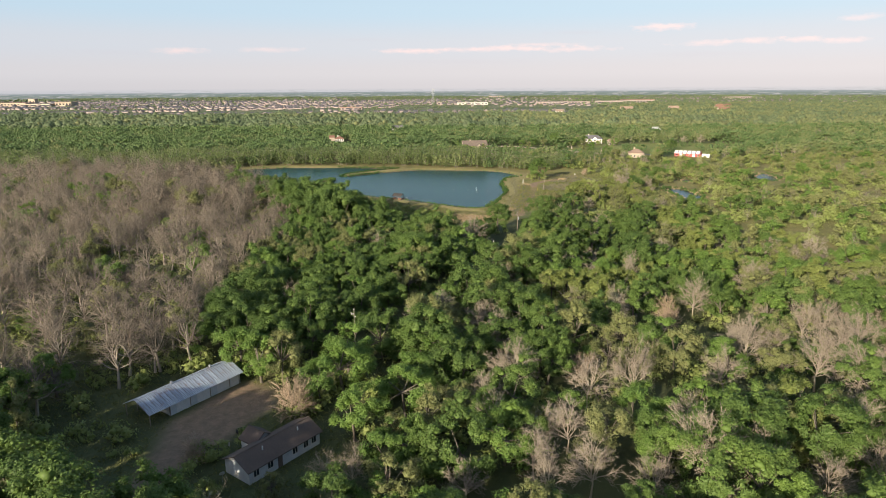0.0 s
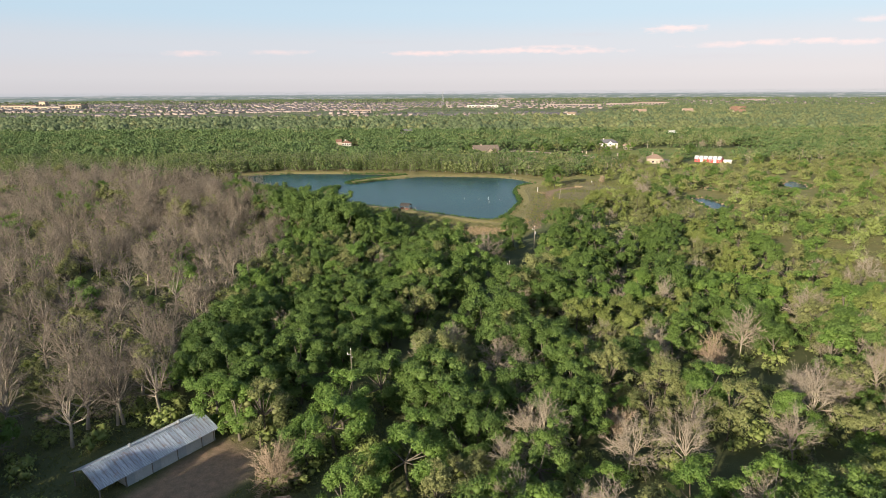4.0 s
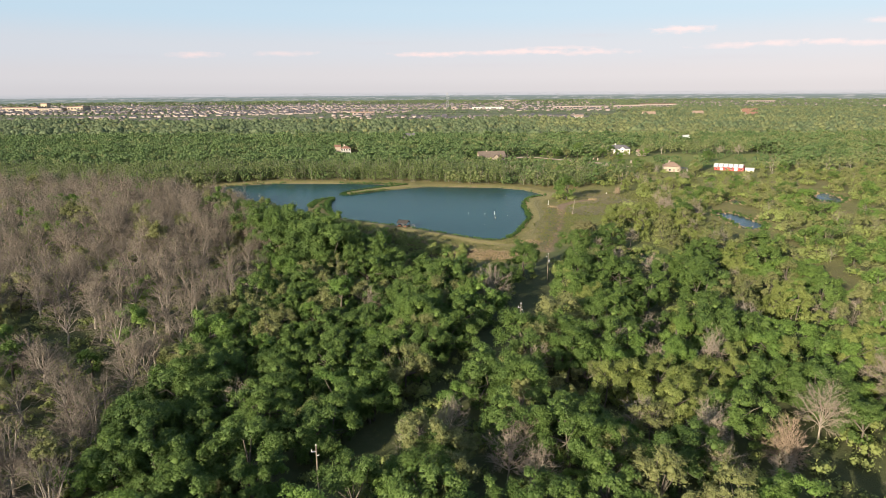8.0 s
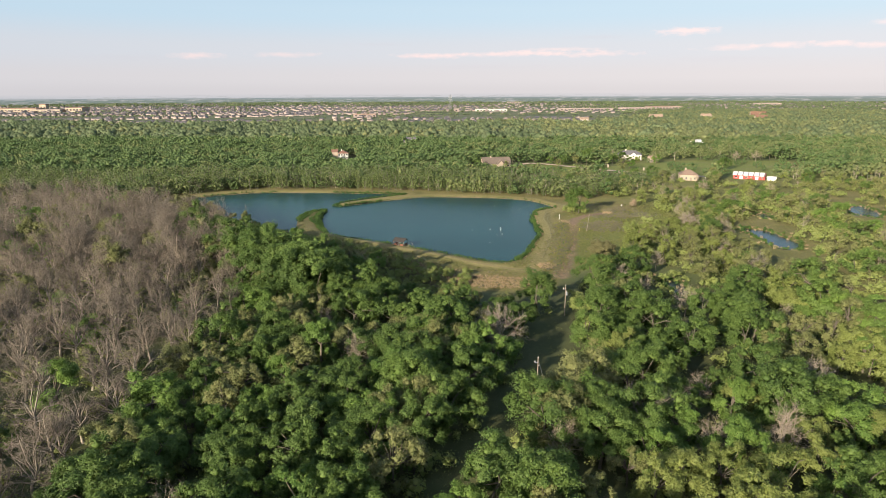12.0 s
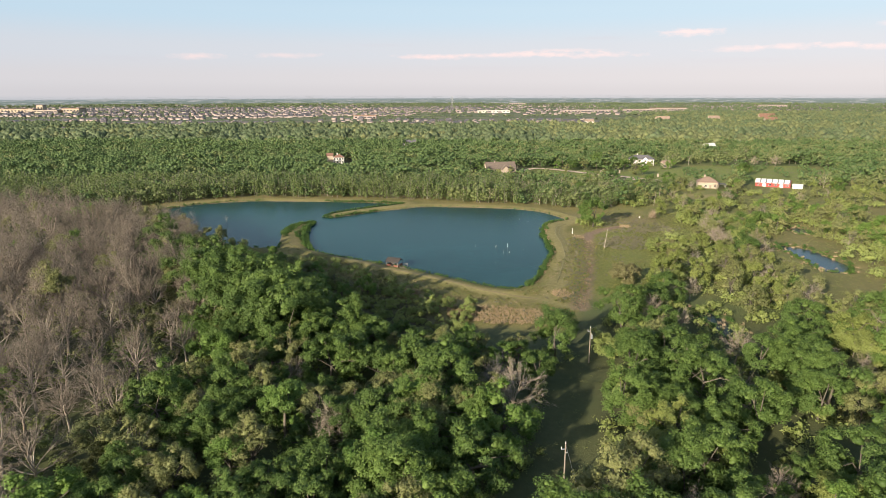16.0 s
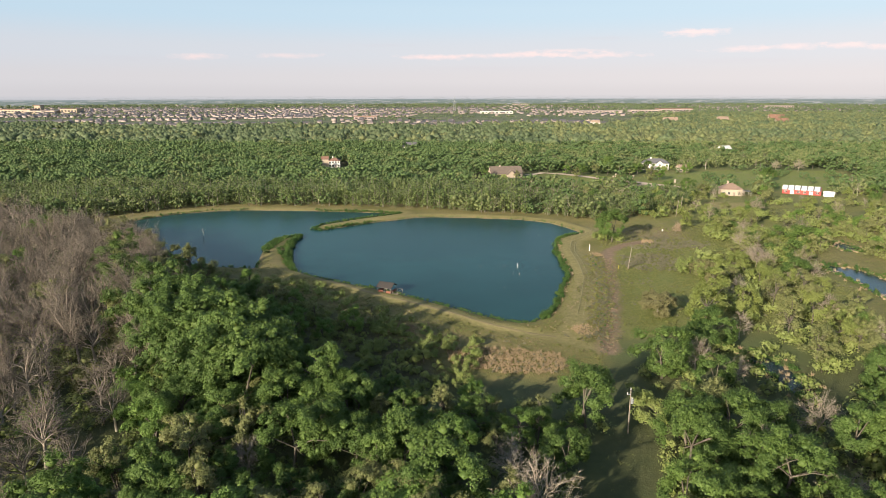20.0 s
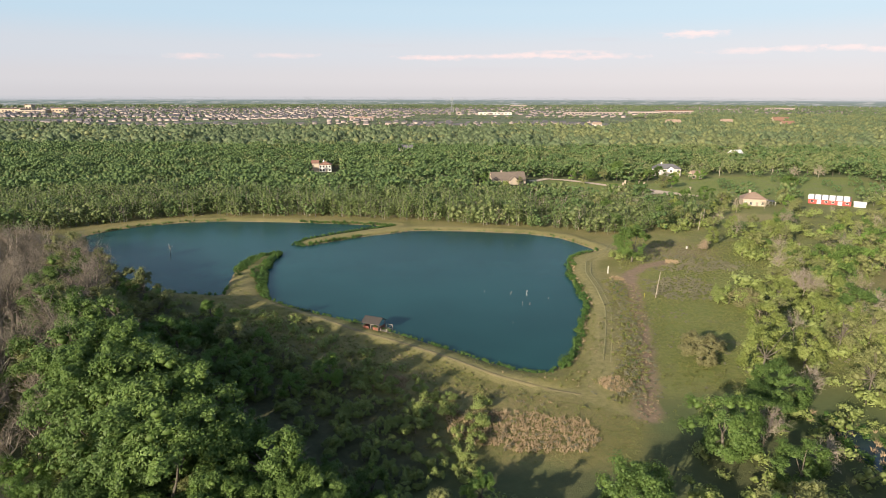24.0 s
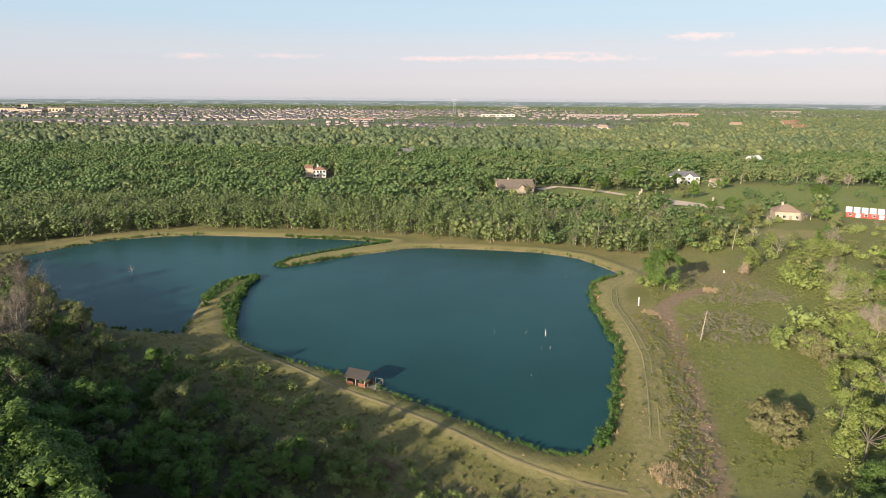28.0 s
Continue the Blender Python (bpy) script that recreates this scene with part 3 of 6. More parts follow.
OLIVE = Kind("elm_tree", "thin olive tree with budding leaves and visible limbs", green_forms(70, 6, 4.9, 0.9, 12.0, 110, 5600, 0.155, 0.2, 24),
             green_forms(80, 4, 4.9, 0.9, 12.0, 44, 900, 0.26, 0.2, 5), BARK, LEAF_OLIVE, group="budding trees of the wood")
BARE = Kind("bare_tree", "leafless grey-brown tree with fine spreading twigs", bare_forms(100, 7, 13.4, 7.0, (10, 6, 5, 3), 0.28, 0.03, 0.26),
            bare_forms(120, 5, 13.0, 6.8, (7, 5, 5, 2), 0.2, 0.034, 0.26), LIMB_BARK, TWIG, "twigwork", group="bare trees of the wood")
PALE = Kind("pale_bare_tree", "leafless tree with pale tan limbs and dense twigs", bare_forms(190, 5, 14.5, 6.4, (11, 7, 6, 5), 0.19, 0.024, 0.22),
            bare_forms(196, 3, 14.0, 5.6, (7, 5, 5, 2), 0.18, 0.033, 0.22), TAN_BARK, PALE_TWIG, "twigwork", group="pale bare trees")
BROOM = Kind("broom_bush", "round leafless tan bush with dense fine twigs", bare_forms(170, 3, 7.0, 3.6, (26, 9, 8), 0.055, 0.024, 0.05), [], TAN_BARK, TAN_TWIG, "twigwork", group="tan bushes")
SHRUB = Kind("shrub", "low scrubby green bush among rough grass", green_forms(140, 4, 2.2, 0.2, 3.0, 40, 1900, 0.13, 0.08, 4),
             green_forms(150, 4, 2.2, 0.2, 3.0, 7, 130, 0.28, 0.08, 1), BARK, LEAF_SCRUB, group="bushes of the scrub")

MOUND = Kind("budding_bush", "wide tan-green bush just coming into leaf in the pasture", green_forms(185, 3, 6.0, 0.1, 6.4, 240, 11000, 0.15, 0.1, 30, 0.85), [], TAN_BARK, LEAF_BUD, group="budding bushes")
GOLD = Kind("yellow_green_tree", "rounded yellow-green tree in thin spring leaf", green_forms(400, 5, 5.2, 0.5, 11.5, 150, 8500, 0.17, 0.22, 10),
            green_forms(410, 3, 5.2, 0.5, 11.5, 64, 1500, 0.28, 0.22, 3), BARK, LEAF_GOLD, group="yellow-green trees")
ROW_OF_POLES = [(-60, 40), *POLE_LINE]
CREEK_GAP = [(72, 318), (73, 296), (69, 281), (64, 246), (65, 228), (77, 219), (93, 209), (112, 196)]
GULLY = [(26, 106), (45, 118), (57, 133), (61, 152), (57, 170)]
BARE_WOOD = [(-52, 118), (-60, 145), (-66, 170), (-63, 200), (-64, 215), (-66, 232), (-58, 240), (-62, 255), (-66, 282), (-72, 305), (-78, 325), (-88, 346), (-104, 370),
             (-130, 392), (-150, 418), (-190, 440), (-235, 470), (-420, 470), (-300, 200), (-90, 90), (-62, 100)]
WOOD_EDGE = [(-235, 470), (-190, 440), (-150, 415), (-124, 390), (-102, 362), (-84, 334), (-67, 312), (-48, 297), (-30, 285), (-8, 281), (14, 278), (20, 250), (33, 262),
             (36, 285), (46, 312), (62, 322), (95, 326), (118, 300), (120, 240), (150, 200), (250, 190), (250, 30), (-420, 30), (-420, 470)]


CREAM_FRONT = [(158, 540), (180, 540), (182, 580), (158, 580)]
RED_FRONT = [(200, 550), (222, 535), (245, 560), (225, 590), (200, 590)]
BROWN_EARTH = [(58, 385), (98, 388), (112, 430), (120, 482), (84, 478), (66, 440)]
CLEAR_FRONTS = [[(12, 618), (52, 626), (52, 668), (14, 662)], [(146, 678), (190, 668), (192, 715), (150, 722)], [(-113, 645), (-90, 645), (-102, 738), (-138, 738)],
                [(262, 815), (290, 815), (296, 860), (272, 862)], [(155, 540), (186, 540), (186, 582), (155, 582)], [(200, 540), (240, 540), (236, 592), (200, 592)],
                [(250, 1440), (285, 1440), (290, 1510), (255, 1510)]]


def spots(seed, step, x0, x1, y0, y1):
    """Seeded, jittered places, about one for each step by step metres."""
    rng = np.random.default_rng(seed)
    xs, ys = np.meshgrid(np.arange(x0, x1, step), np.arange(y0, y1, step * 0.87))
    xs = xs + (np.arange(xs.shape[0]) % 2)[:, None] * step / 2
    p = np.stack([xs.ravel(), ys.ravel()], 1)
    return p + rng.uniform(-0.5, 0.5, p.shape) * step


def seen_from_path(p, margin=22):
    return np.abs(p[:, 0]) < 0.73 * p[:, 1] + margin


def hides_pool(p, reach=46):
    """Whether a tree here would stand between the open south side of a pool and its water."""
    hit = np.zeros(len(p), bool)
    for pool in (POND_TWO, POND_THREE, POND_FOUR):
        for k in np.arange(0, reach, 6.0):
            hit |= signed(p + (0.42 * k, 0.91 * k), pool) < 1.5
    return hit


WOOD_SINGLES = [(-82, 205, FRESH, 1.15), (-60, 200, FRESH, 1.25), (-96, 240, FRESH, 0.9), (-57, 259, FRESH, 1.05), (-34, 231, FRESH, 1.2), (-55, 291, FRESH, 1.05), (4, 222, FRESH, 1.0),
                (-42, 168, PALE, 0.8), (-2, 164, PALE, 0.75), (18, 190, PALE, 0.75), (40, 203, PALE, 0.7), (74, 213, PALE, 0.95), (56, 190, PALE, 0.85), (12, 147, PALE, 0.8), (66, 164, PALE, 0.9),
                (-37, 251, PALE, 0.7), (-30, 282, PALE, 0.65), (105, 309, PALE, 0.65), (57, 157, BROOM, 1.4), (95, 165, PALE, 0.9), (90, 182, PALE, 0.85)]
COTTAGE_FRONT = [(-40, 74), (-18, 74), (-17, 100), (-24, 110), (-40, 110)]
SINGLE_TREES = [(39.3, 87.6, PALE, 1.3), (12.6, 120, PALE, 1.1), (27, 116, PALE, 0.95), (36, 116, PALE, 1.0), (64.5, 131, PALE, 1.05), (68, 136, PALE, 0.85), (75, 122, PALE, 1.1), (80.5, 117, PALE, 1.1),
                (88, 135, PALE, 0.95), (95, 139, PALE, 0.95), (84, 143, PALE, 0.9), (101, 129, PALE, 1.0), (92, 149, PALE, 0.9), (27, 128, BROOM, 1.1), (48, 128, OLIVE, 1.0), (8, 151, PALE, 0.85),
                (-15.2, 89.3, PALE, 0.56), (-19.6, 89.3, PALE, 0.5), (21.3, 87.7, PALE, 0.85), (47.3, 87.5, PALE, 0.85), (14, 86, PALE, 0.7), (30, 85, PALE, 0.75), (55, 84, PALE, 0.75), (66, 89, PALE, 0.7), (2, 86, PALE, 0.65),
                (-29.6, 112.2, BROOM, 1.4), (-42.8, 97.5, BROOM, 0.8), (-40.5, 99.3, SHRUB, 1.1), (-35.9, 103.9, SHRUB, 0.85), (-44.6, 88.5, FRESH, 0.42), (-27.4, 87.6, OLIVE, 0.42), (-38, 87.5, SHRUB, 1.0),
                (-40, 127.5, FRESH, 1.05), (-35.5, 128, OLIVE, 0.95), (-46, 132, FRESH, 1.0), (-22, 123, FRESH, 1.1), (-17, 104.5, FRESH, 0.95), (-8.5, 113, FRESH, 1.05), (-3, 104, OLIVE, 0.95),
                (60.7, 105, GOLD, 1.15), (60.8, 95.5, OAK, 1.0), (80, 152, FRESH, 1.1), (-78, 106, OLIVE, 1.0), (-80, 121, FRESH, 0.95), (-72, 93, OLIVE, 0.8), (-76, 99, SHRUB, 1.6), (-75, 92, FRESH, 0.9),
                # most of these oaks stand out of view, added to shade the yard
                (-52, 70, OAK, 1.35), (-46, 66, OAK, 1.35), (-58, 75, OAK, 1.3), (-40, 62, OAK, 1.35), (-34, 58, OAK, 1.3), (-65, 80, OAK, 1.25), (-28, 57, OAK, 1.25), (-72, 86, OAK, 1.2), (-78, 95, OAK, 1.25), (-84, 88, OAK, 1.35), (-78, 80, OAK, 1.35), (-71, 74, OAK, 1.35), (-64, 68, OAK, 1.35)]
TALL_EDGE = [(-128, 397, BARE, 1.06), (-122, 391, OLIVE, 1.06), (-117, 387, BARE, 0.95), (-112, 382, OLIVE, 1.01), (-106, 377, FRESH, 0.75), (-99, 373, OLIVE, 0.95), (-134, 403, BARE, 1.18), (-141, 409, OLIVE, 1.18), (-150, 416, BARE, 1.12),
             (-133, 396, OLIVE, 1.12), (-126, 388, OAK, 1.01), (-143, 402, OLIVE, 1.18), (-92, 366, FRESH, 0.7), (-112, 370, BARE, 1.18), (-120, 381, BARE, 1.12), (-103, 357, BARE, 1.23), (-96, 346, OLIVE, 1.34), (-90, 334, BARE, 1.29), (-84, 325, OAK, 1.46), (-78, 315, OAK, 1.57), (-71, 306, OAK, 1.62), (-64, 299, OAK, 1.57),
             (-56, 291, OAK, 1.62), (-48, 284, OAK, 1.57), (-40, 279, OAK, 1.35), (-31, 275, OAK, 1.35), (-22, 271, OAK, 0.85), (-12, 270, OAK, 0.65), (-60, 283, OAK, 1.51), (-74, 296, OAK, 1.57), 
             (-81, 306, OAK, 1.57), (-67, 290, OAK, 1.51), (-52, 278, OAK, 1.51), (-44, 272, OAK, 1.51), (-100, 336, OAK, 1.46), (-108, 346, OLIVE, 1.46), (-117, 357, OAK, 1.34)]
EAST_ZONE = [(31, 250), (33, 300), (42, 322), (95, 332), (92, 262), (60, 250)]
EAST_TREES = [(44.5, 293, OAK, 1.05), (54, 298, PALE, 0.72), (56.2, 337, MOUND, 1.05), (66.2, 326, GOLD, 1.2), (63, 311, OAK, 0.95), (72.5, 318, PALE, 0.6), (45.3, 270, OLIVE, 1.0),
              (60, 290, PALE, 0.6), (57, 303, OAK, 0.75), (66, 268, PALE, 0.7), (53, 262, OAK, 0.8), (50, 254, PALE, 0.8), (47, 261, OAK, 1.0), (38, 255, OAK, 1.0), (37, 272, SHRUB, 1.6),
              (36, 281, SHRUB, 1.4), (23, 270, OAK, 1.05), (74, 345.5, GOLD, 1.15), (85, 318, OLIVE, 0.95), (83, 300, OLIVE, 0.9), (80, 334, GOLD, 0.95), (92, 342, OLIVE, 1.0), (79.5, 341, SHRUB, 1.7),
              (86, 351, PALE, 0.6), (90, 285, OAK, 0.95), (84, 272, OAK, 0.95), (95, 312, GOLD, 0.9), (52, 283, OAK, 0.8), (40, 263, OAK, 0.9), (68, 259, OAK, 0.95), (76, 262, OAK, 0.95),
              (85, 378.5, MOUND, 0.9), (90, 375, SHRUB, 2.0), (81, 381, SHRUB, 1.8), (85, 368.5, MOUND, 0.7), (114, 418.5, PALE, 0.7), (118, 413, PALE, 0.6), (108.5, 390, PALE, 0.75), (103, 358, GOLD, 0.9),
              (111, 386, PALE, 0.65), (98, 385, GOLD, 0.6), (100, 368, GOLD, 0.8), (105, 350, OLIVE, 0.9), (98, 330, GOLD, 0.95), (110, 366, OAK, 0.85), (155, 497, PALE, 0.75), (151, 485, SHRUB, 2.2), (146, 490, SHRUB, 1.6),
              (121, 436, OLIVE, 0.6), (106, 406, OLIVE, 0.55), (126, 424, GOLD, 0.6), (133, 442, SHRUB, 1.8), (124, 404, SHRUB, 1.9), (114, 446, SHRUB, 1.5), (64.5, 432.5, OAK, 1.15), (60, 437, SHRUB, 1.2)]
HOUSE_SPOTS = [(-51, 119, 15), (-32, 98, 13)]
near = spots(1, 7.3, -300, 300, 34, 475)
# trees below y = 62 are unseen, added for their shadows on the yard
near = near[seen_from_path(near) & ((near[:, 1] > 62) | (near[:, 0] < -22))]
keep = inside(near, WOOD_EDGE) & (signed(near, POND) > 10)
keep &= (from_line(near, ROW_OF_POLES) > np.where(near[:, 1] < 200, 5.0, 8.3)) & (from_line(near, CREEK_GAP) > 6.5) & ~hides_pool(near) & (from_line(near, GULLY) > 4.5) & (signed(near, YARD) > 3)
for hx, hy, hr in HOUSE_SPOTS:
    keep &= np.hypot(near[:, 0] - hx, near[:, 1] - hy) > hr
keep &= ~inside(near, COTTAGE_FRONT) & (signed(near, SHADE_LAWN) > 1) & ~inside(near, EAST_ZONE)
for hx, hy, *_ in (*SINGLE_TREES, *WOOD_SINGLES):
    keep &= np.hypot(near[:, 0] - hx, near[:, 1] - hy) > 5.5
near = near[keep]
rng = np.random.default_rng(5)
order = np.argsort(np.abs(near[:, 0]) + rng.uniform(0, 40, len(near)))
near = near[order]
bare_here = inside(near, BARE_WOOD)
near_z = height(near)
count = {}
for (x, y), z, bare in zip(near, near_z, bare_here):
    q = rng.uniform()
    patch = math.sin(x * 0.055 + 1) + math.sin(y * 0.047 + x * 0.03)
    corner = x < -54 and y < 110 or y < 64
    if bare and not corner and rng.uniform() < 0.3:
        continue
    if corner:
        kind = OAK if q < 0.6 else FRESH
    elif bare:
        kind = BARE if q < 0.87 else (OLIVE if q < 0.93 else FRESH)
    elif y < 165 and x > -30:
        kind = PALE if q < 0.15 else (OLIVE if q < 0.36 else (FRESH if q < 0.58 else OAK))
    elif x > 30:
        lean_ = 0 if x < 85 else 1
        kind = PALE if q < (0.09, 0.15)[lean_] else (OLIVE if q < (0.17, 0.36)[lean_] else (GOLD if q < (0.5, 0.74)[lean_] else (FRESH if q < (0.68, 0.86)[lean_] else OAK)))
    else:
        fresh = 0.34 + 0.08 * patch if y < 215 else 0.48 + 0.1 * patch
        kind = PALE if q < 0.04 else (OLIVE if q < (0.16 if y < 215 else 0.3) else (FRESH if q < fresh else OAK))
    count[kind.name] = count.get(kind.name, 0) + 1
    size = rng.uniform(0.95, 1.25) if -16 < x < 30 and 195 < y < 240 else rng.uniform(0.85, 1.15) if kind is BARE else 1.08 if corner else rng.uniform(0.55, 1.1) * (1.05 if kind is OAK and x > 35 else 0.75 if kind is PALE else 1)
    if x < -60 and y > 290:
        size *= 1.2
    if -22 < x < 18 and y > 258:
        size = rng.uniform(0.5, 0.72)
    kind.plant(x, y, z, size, rng.uniform(0, 360), int(rng.integers(0, 12)), count[kind.name] <= {"oak_tree": 380, "bare_tree": 330, "pale_bare_tree": 110, "elm_tree": 240}.get(kind.name, 180))
    if kind is BARE and q < 0.2:
        SHRUB.plant(x + rng.normal() * 3, y + rng.normal() * 3, z, rng.uniform(0.6, 1.3), rng.uniform(0, 360), int(rng.integers(0, 12)), False)

# scrub land to the east, and bushes in the shade along the wood's edge
scrub = spots(2, 7.5, 90, 480, 185, 560)
scrub = scrub[inside(scrub, SCRUB) & seen_from_path(scrub) & ~hides_pool(scrub)]
for other in (POND_TWO, POND_THREE, POND_FOUR):
    scrub = scrub[signed(scrub, other) > 3]
for x, y in scrub:
    q = rng.uniform()
    open_ = math.sin(x * 0.06) + math.sin(y * 0.05 + 2) > 0.1
    if (open_ and rng.uniform() < 0.55) or rng.uniform() < 0.1:
        continue
    kind = SHRUB if q < 0.42 else (OLIVE if q < 0.72 else (FRESH if q < 0.84 else (BARE if q < 0.92 else OAK)))
    kind.plant(x, y, 0, rng.uniform(0.45, 0.8) if kind is not SHRUB else rng.uniform(0.7, 1.8), rng.uniform(0, 360), int(rng.integers(0, 12)), False)
    SHRUB.plant(x + rng.normal() * 1.5, y + rng.normal() * 1.5, 0, rng.uniform(0.8, 1.5), rng.uniform(0, 360), int(rng.integers(0, 12)), False)
EDGE = [(-112, 396), (-88, 378), (-64, 352), (-40, 328), (-20, 312), (-8, 300)]
edge = spots(3, 4.0, -125, 0, 285, 400)
edge = edge[(from_line(edge, EDGE) < 17) & (signed(edge, POND) > 9)]
for i, (x, y) in enumerate(edge):
    if rng.uniform() < 0.75:
        SHRUB.plant(x, y, 0, rng.uniform(0.4, 0.95), rng.uniform(0, 360), i, i < 120)
under = spots(6, 4.5, -190, 100, 95, 345)
under = under[inside(under, WOOD_EDGE) & seen_from_path(under, 10) & (signed(under, YARD) > 3) & (from_line(under, ROW_OF_POLES) > np.where(under[:, 1] < 200, 1.5, 5)) & ~inside(under, COTTAGE_FRONT)]
under = under[(np.hypot(under[:, 0] + 51, under[:, 1] - 119) > 13)]
for x, y in under[rng.uniform(size=len(under)) < 0.5]:
    SHRUB.plant(x, y, 0, rng.uniform(0.5, 1.2), rng.uniform(0, 360), int(rng.integers(0, 12)), False)
# single trees of the farmyard, the meadow and the pasture, and unseen shade oaks
FARM_TREES = [(118, 686, OAK, 1.1), (139, 674, OAK, 0.75), (139, 637, OLIVE, 1.0), (146, 640, FRESH, 0.9), (104, 596, OLIVE, 0.9), (96, 600, FRESH, 0.8), (111, 599, OAK, 0.8), (82, 677, FRESH, 0.75), (87, 656, OLIVE, 0.7),
              (94, 672, OAK, 0.8), (104, 668, OLIVE, 0.85), (224, 634, OAK, 0.85), (228, 637, OAK, 0.7), (279, 698, PALE, 0.9), (262, 702, PALE, 0.8), (152, 690, OAK, 0.8), (182, 684, FRESH, 0.8), (171, 700, SHRUB, 1.5),
              (150, 562, OLIVE, 0.8), (172, 555, PALE, 0.5), (162, 557, SHRUB, 1.2), (188, 560, FRESH, 0.8), (192, 576, OLIVE, 0.75), (148, 582, OAK, 0.8), (28, 641, SHRUB, 1.6), (40, 648, OLIVE, 0.6), (15, 640, OAK, 0.7)]
for x, y, kind, size in (*SINGLE_TREES, *WOOD_SINGLES, *TALL_EDGE, *EAST_TREES, *FARM_TREES, (99.3, 453, BROOM, 0.85), (-71.4, 356, FRESH, 0.75), (-63, 349, FRESH, 0.5), (-57.3, 335, OLIVE, 0.9),
                         (-68.8, 329, FRESH, 1.15), (-72, 334, OLIVE, 0.85), (-86.2, 355, OLIVE, 0.95), (-73, 315, FRESH, 1.3), (-59.2, 317, FRESH, 0.9), (-31.2, 320.5, FRESH, 0.68), (-27.4, 325.5, OLIVE, 0.55),
                         (-48, 321, FRESH, 0.75), (-43, 327, OLIVE, 0.6), (-52, 339, FRESH, 0.6), (-65.5, 341, OAK, 0.65), (-77, 349, OLIVE, 0.7), (-82, 337, FRESH, 0.85), (-45, 312, FRESH, 0.8), (-51, 313, OAK, 0.75), (-56, 325, FRESH, 0.8),
                         (-63.5, 321, OLIVE, 0.8), (-76, 325, FRESH, 0.95), (-93, 352, OLIVE, 0.8), (-33.5, 324.5, PALE, 0.4), (-38, 314, FRESH, 0.65), (-80, 344, OLIVE, 0.7), (-52, 327, SHRUB, 1.0), (-22, 322, SHRUB, 0.7)):
    kind.plant(x, y, 0, size, rng.uniform(0, 360), int(rng.integers(0, 12)))

for x, y, kind, size in EAST_TREES:
    if kind in (OAK, GOLD, OLIVE):
        for k in range(3):
            a = rng.uniform(0, 6.28)
            SHRUB.plant(x + 3.2 * size * math.cos(a), y + 3.2 * size * math.sin(a), 0, rng.uniform(0.7, 1.3), math.degrees(a), k, False)

# thickets between the pasture and the scrub
thicket = spots(8, 7.5, 86, 135, 335, 470)
thicket = thicket[(signed(thicket, POND_TWO) > 4) & ~hides_pool(thicket) & (thicket[:, 0] > np.where(thicket[:, 1] < 400, 90, 106)) & (from_line(thicket, POLE_LINE) > 7)]
for x, y in thicket:
    q = rng.uniform()
    if q < 0.62:
        kind = SHRUB if q < 0.2 else OLIVE if q < 0.36 else GOLD if q < 0.52 else PALE
        kind.plant(x, y, 0, rng.uniform(1.0, 2.0) if kind is SHRUB else rng.uniform(0.45, 0.75), rng.uniform(0, 360), int(rng.integers(0, 12)), kind is not SHRUB)
        SHRUB.plant(x + rng.normal(), y + rng.normal(), 0, rng.uniform(0.8, 1.4), rng.uniform(0, 360), int(rng.integers(0, 12)), False)

# open country with scattered trees round the farms
open_land = spots(4, 9.5, 70, 420, 395, 570)
open_land = open_land[seen_from_path(open_land) & ~inside(open_land, SCRUB)]
for other in (POND_TWO, POND_THREE, POND_FOUR, HAY, CREAM_FRONT, RED_FRONT, BROWN_EARTH):
    open_land = open_land[signed(open_land, other) > 2]
open_land = open_land[(signed(open_land, POND) > 28) & ~hides_pool(open_land, 30)]
for (x, y), v in zip(open_land, value_noise(open_land, 13, 7)):
    q = rng.uniform()
    if q < 0.35 + 0.5 * v:
        kind = (SHRUB, OLIVE, GOLD, OAK, PALE)[int(rng.choice(5, p=(0.34, 0.25, 0.2, 0.14, 0.07)))]
        kind.plant(x, y, 0, rng.uniform(0.4, 0.8) if kind is not SHRUB else rng.uniform(0.7, 1.8), rng.uniform(0, 360), int(rng.integers(0, 12)), False)
        SHRUB.plant(x + rng.normal(), y + rng.normal(), 0, rng.uniform(0.7, 1.4), rng.uniform(0, 360), int(rng.integers(0, 12)), False)

for kind, name, label in ((OAK, "oak_wood", "rest of the dense green oak wood"), (FRESH, "fresh_green_wood", "bright green trees of the wood"),
                          (GOLD, "yellow_green_wood", "yellow-green trees of the wood"), (OLIVE, "budding_wood", "olive budding trees of the wood"), (BARE, "bare_wood", "leafless grey-brown trees of the wood"), (PALE, "pale_bare_wood", "leafless pale trees among the green wood"),
                          (SHRUB, "scrub", "low green bushes and scrub")):
    kind.join(name, label)

# ---- far woods ----

def far_forms(seed, n, wide, top, leaves, size, core):
    """Trees far off: one rough inner mass and large sprays of leaves."""
    forms = []
    for k in range(n):
        v, f, ends = crown_arrays(seed + k, wide, top * 0.08, top, core, leaves, size, up=0.3, loose=0.8, heart=0.66, family=20)
        forms.append((tube([(0, 0, -0.3), (0, 0, top * 0.6)], [0.3, 0.15], 3)[:2], (v, f)))
    return forms


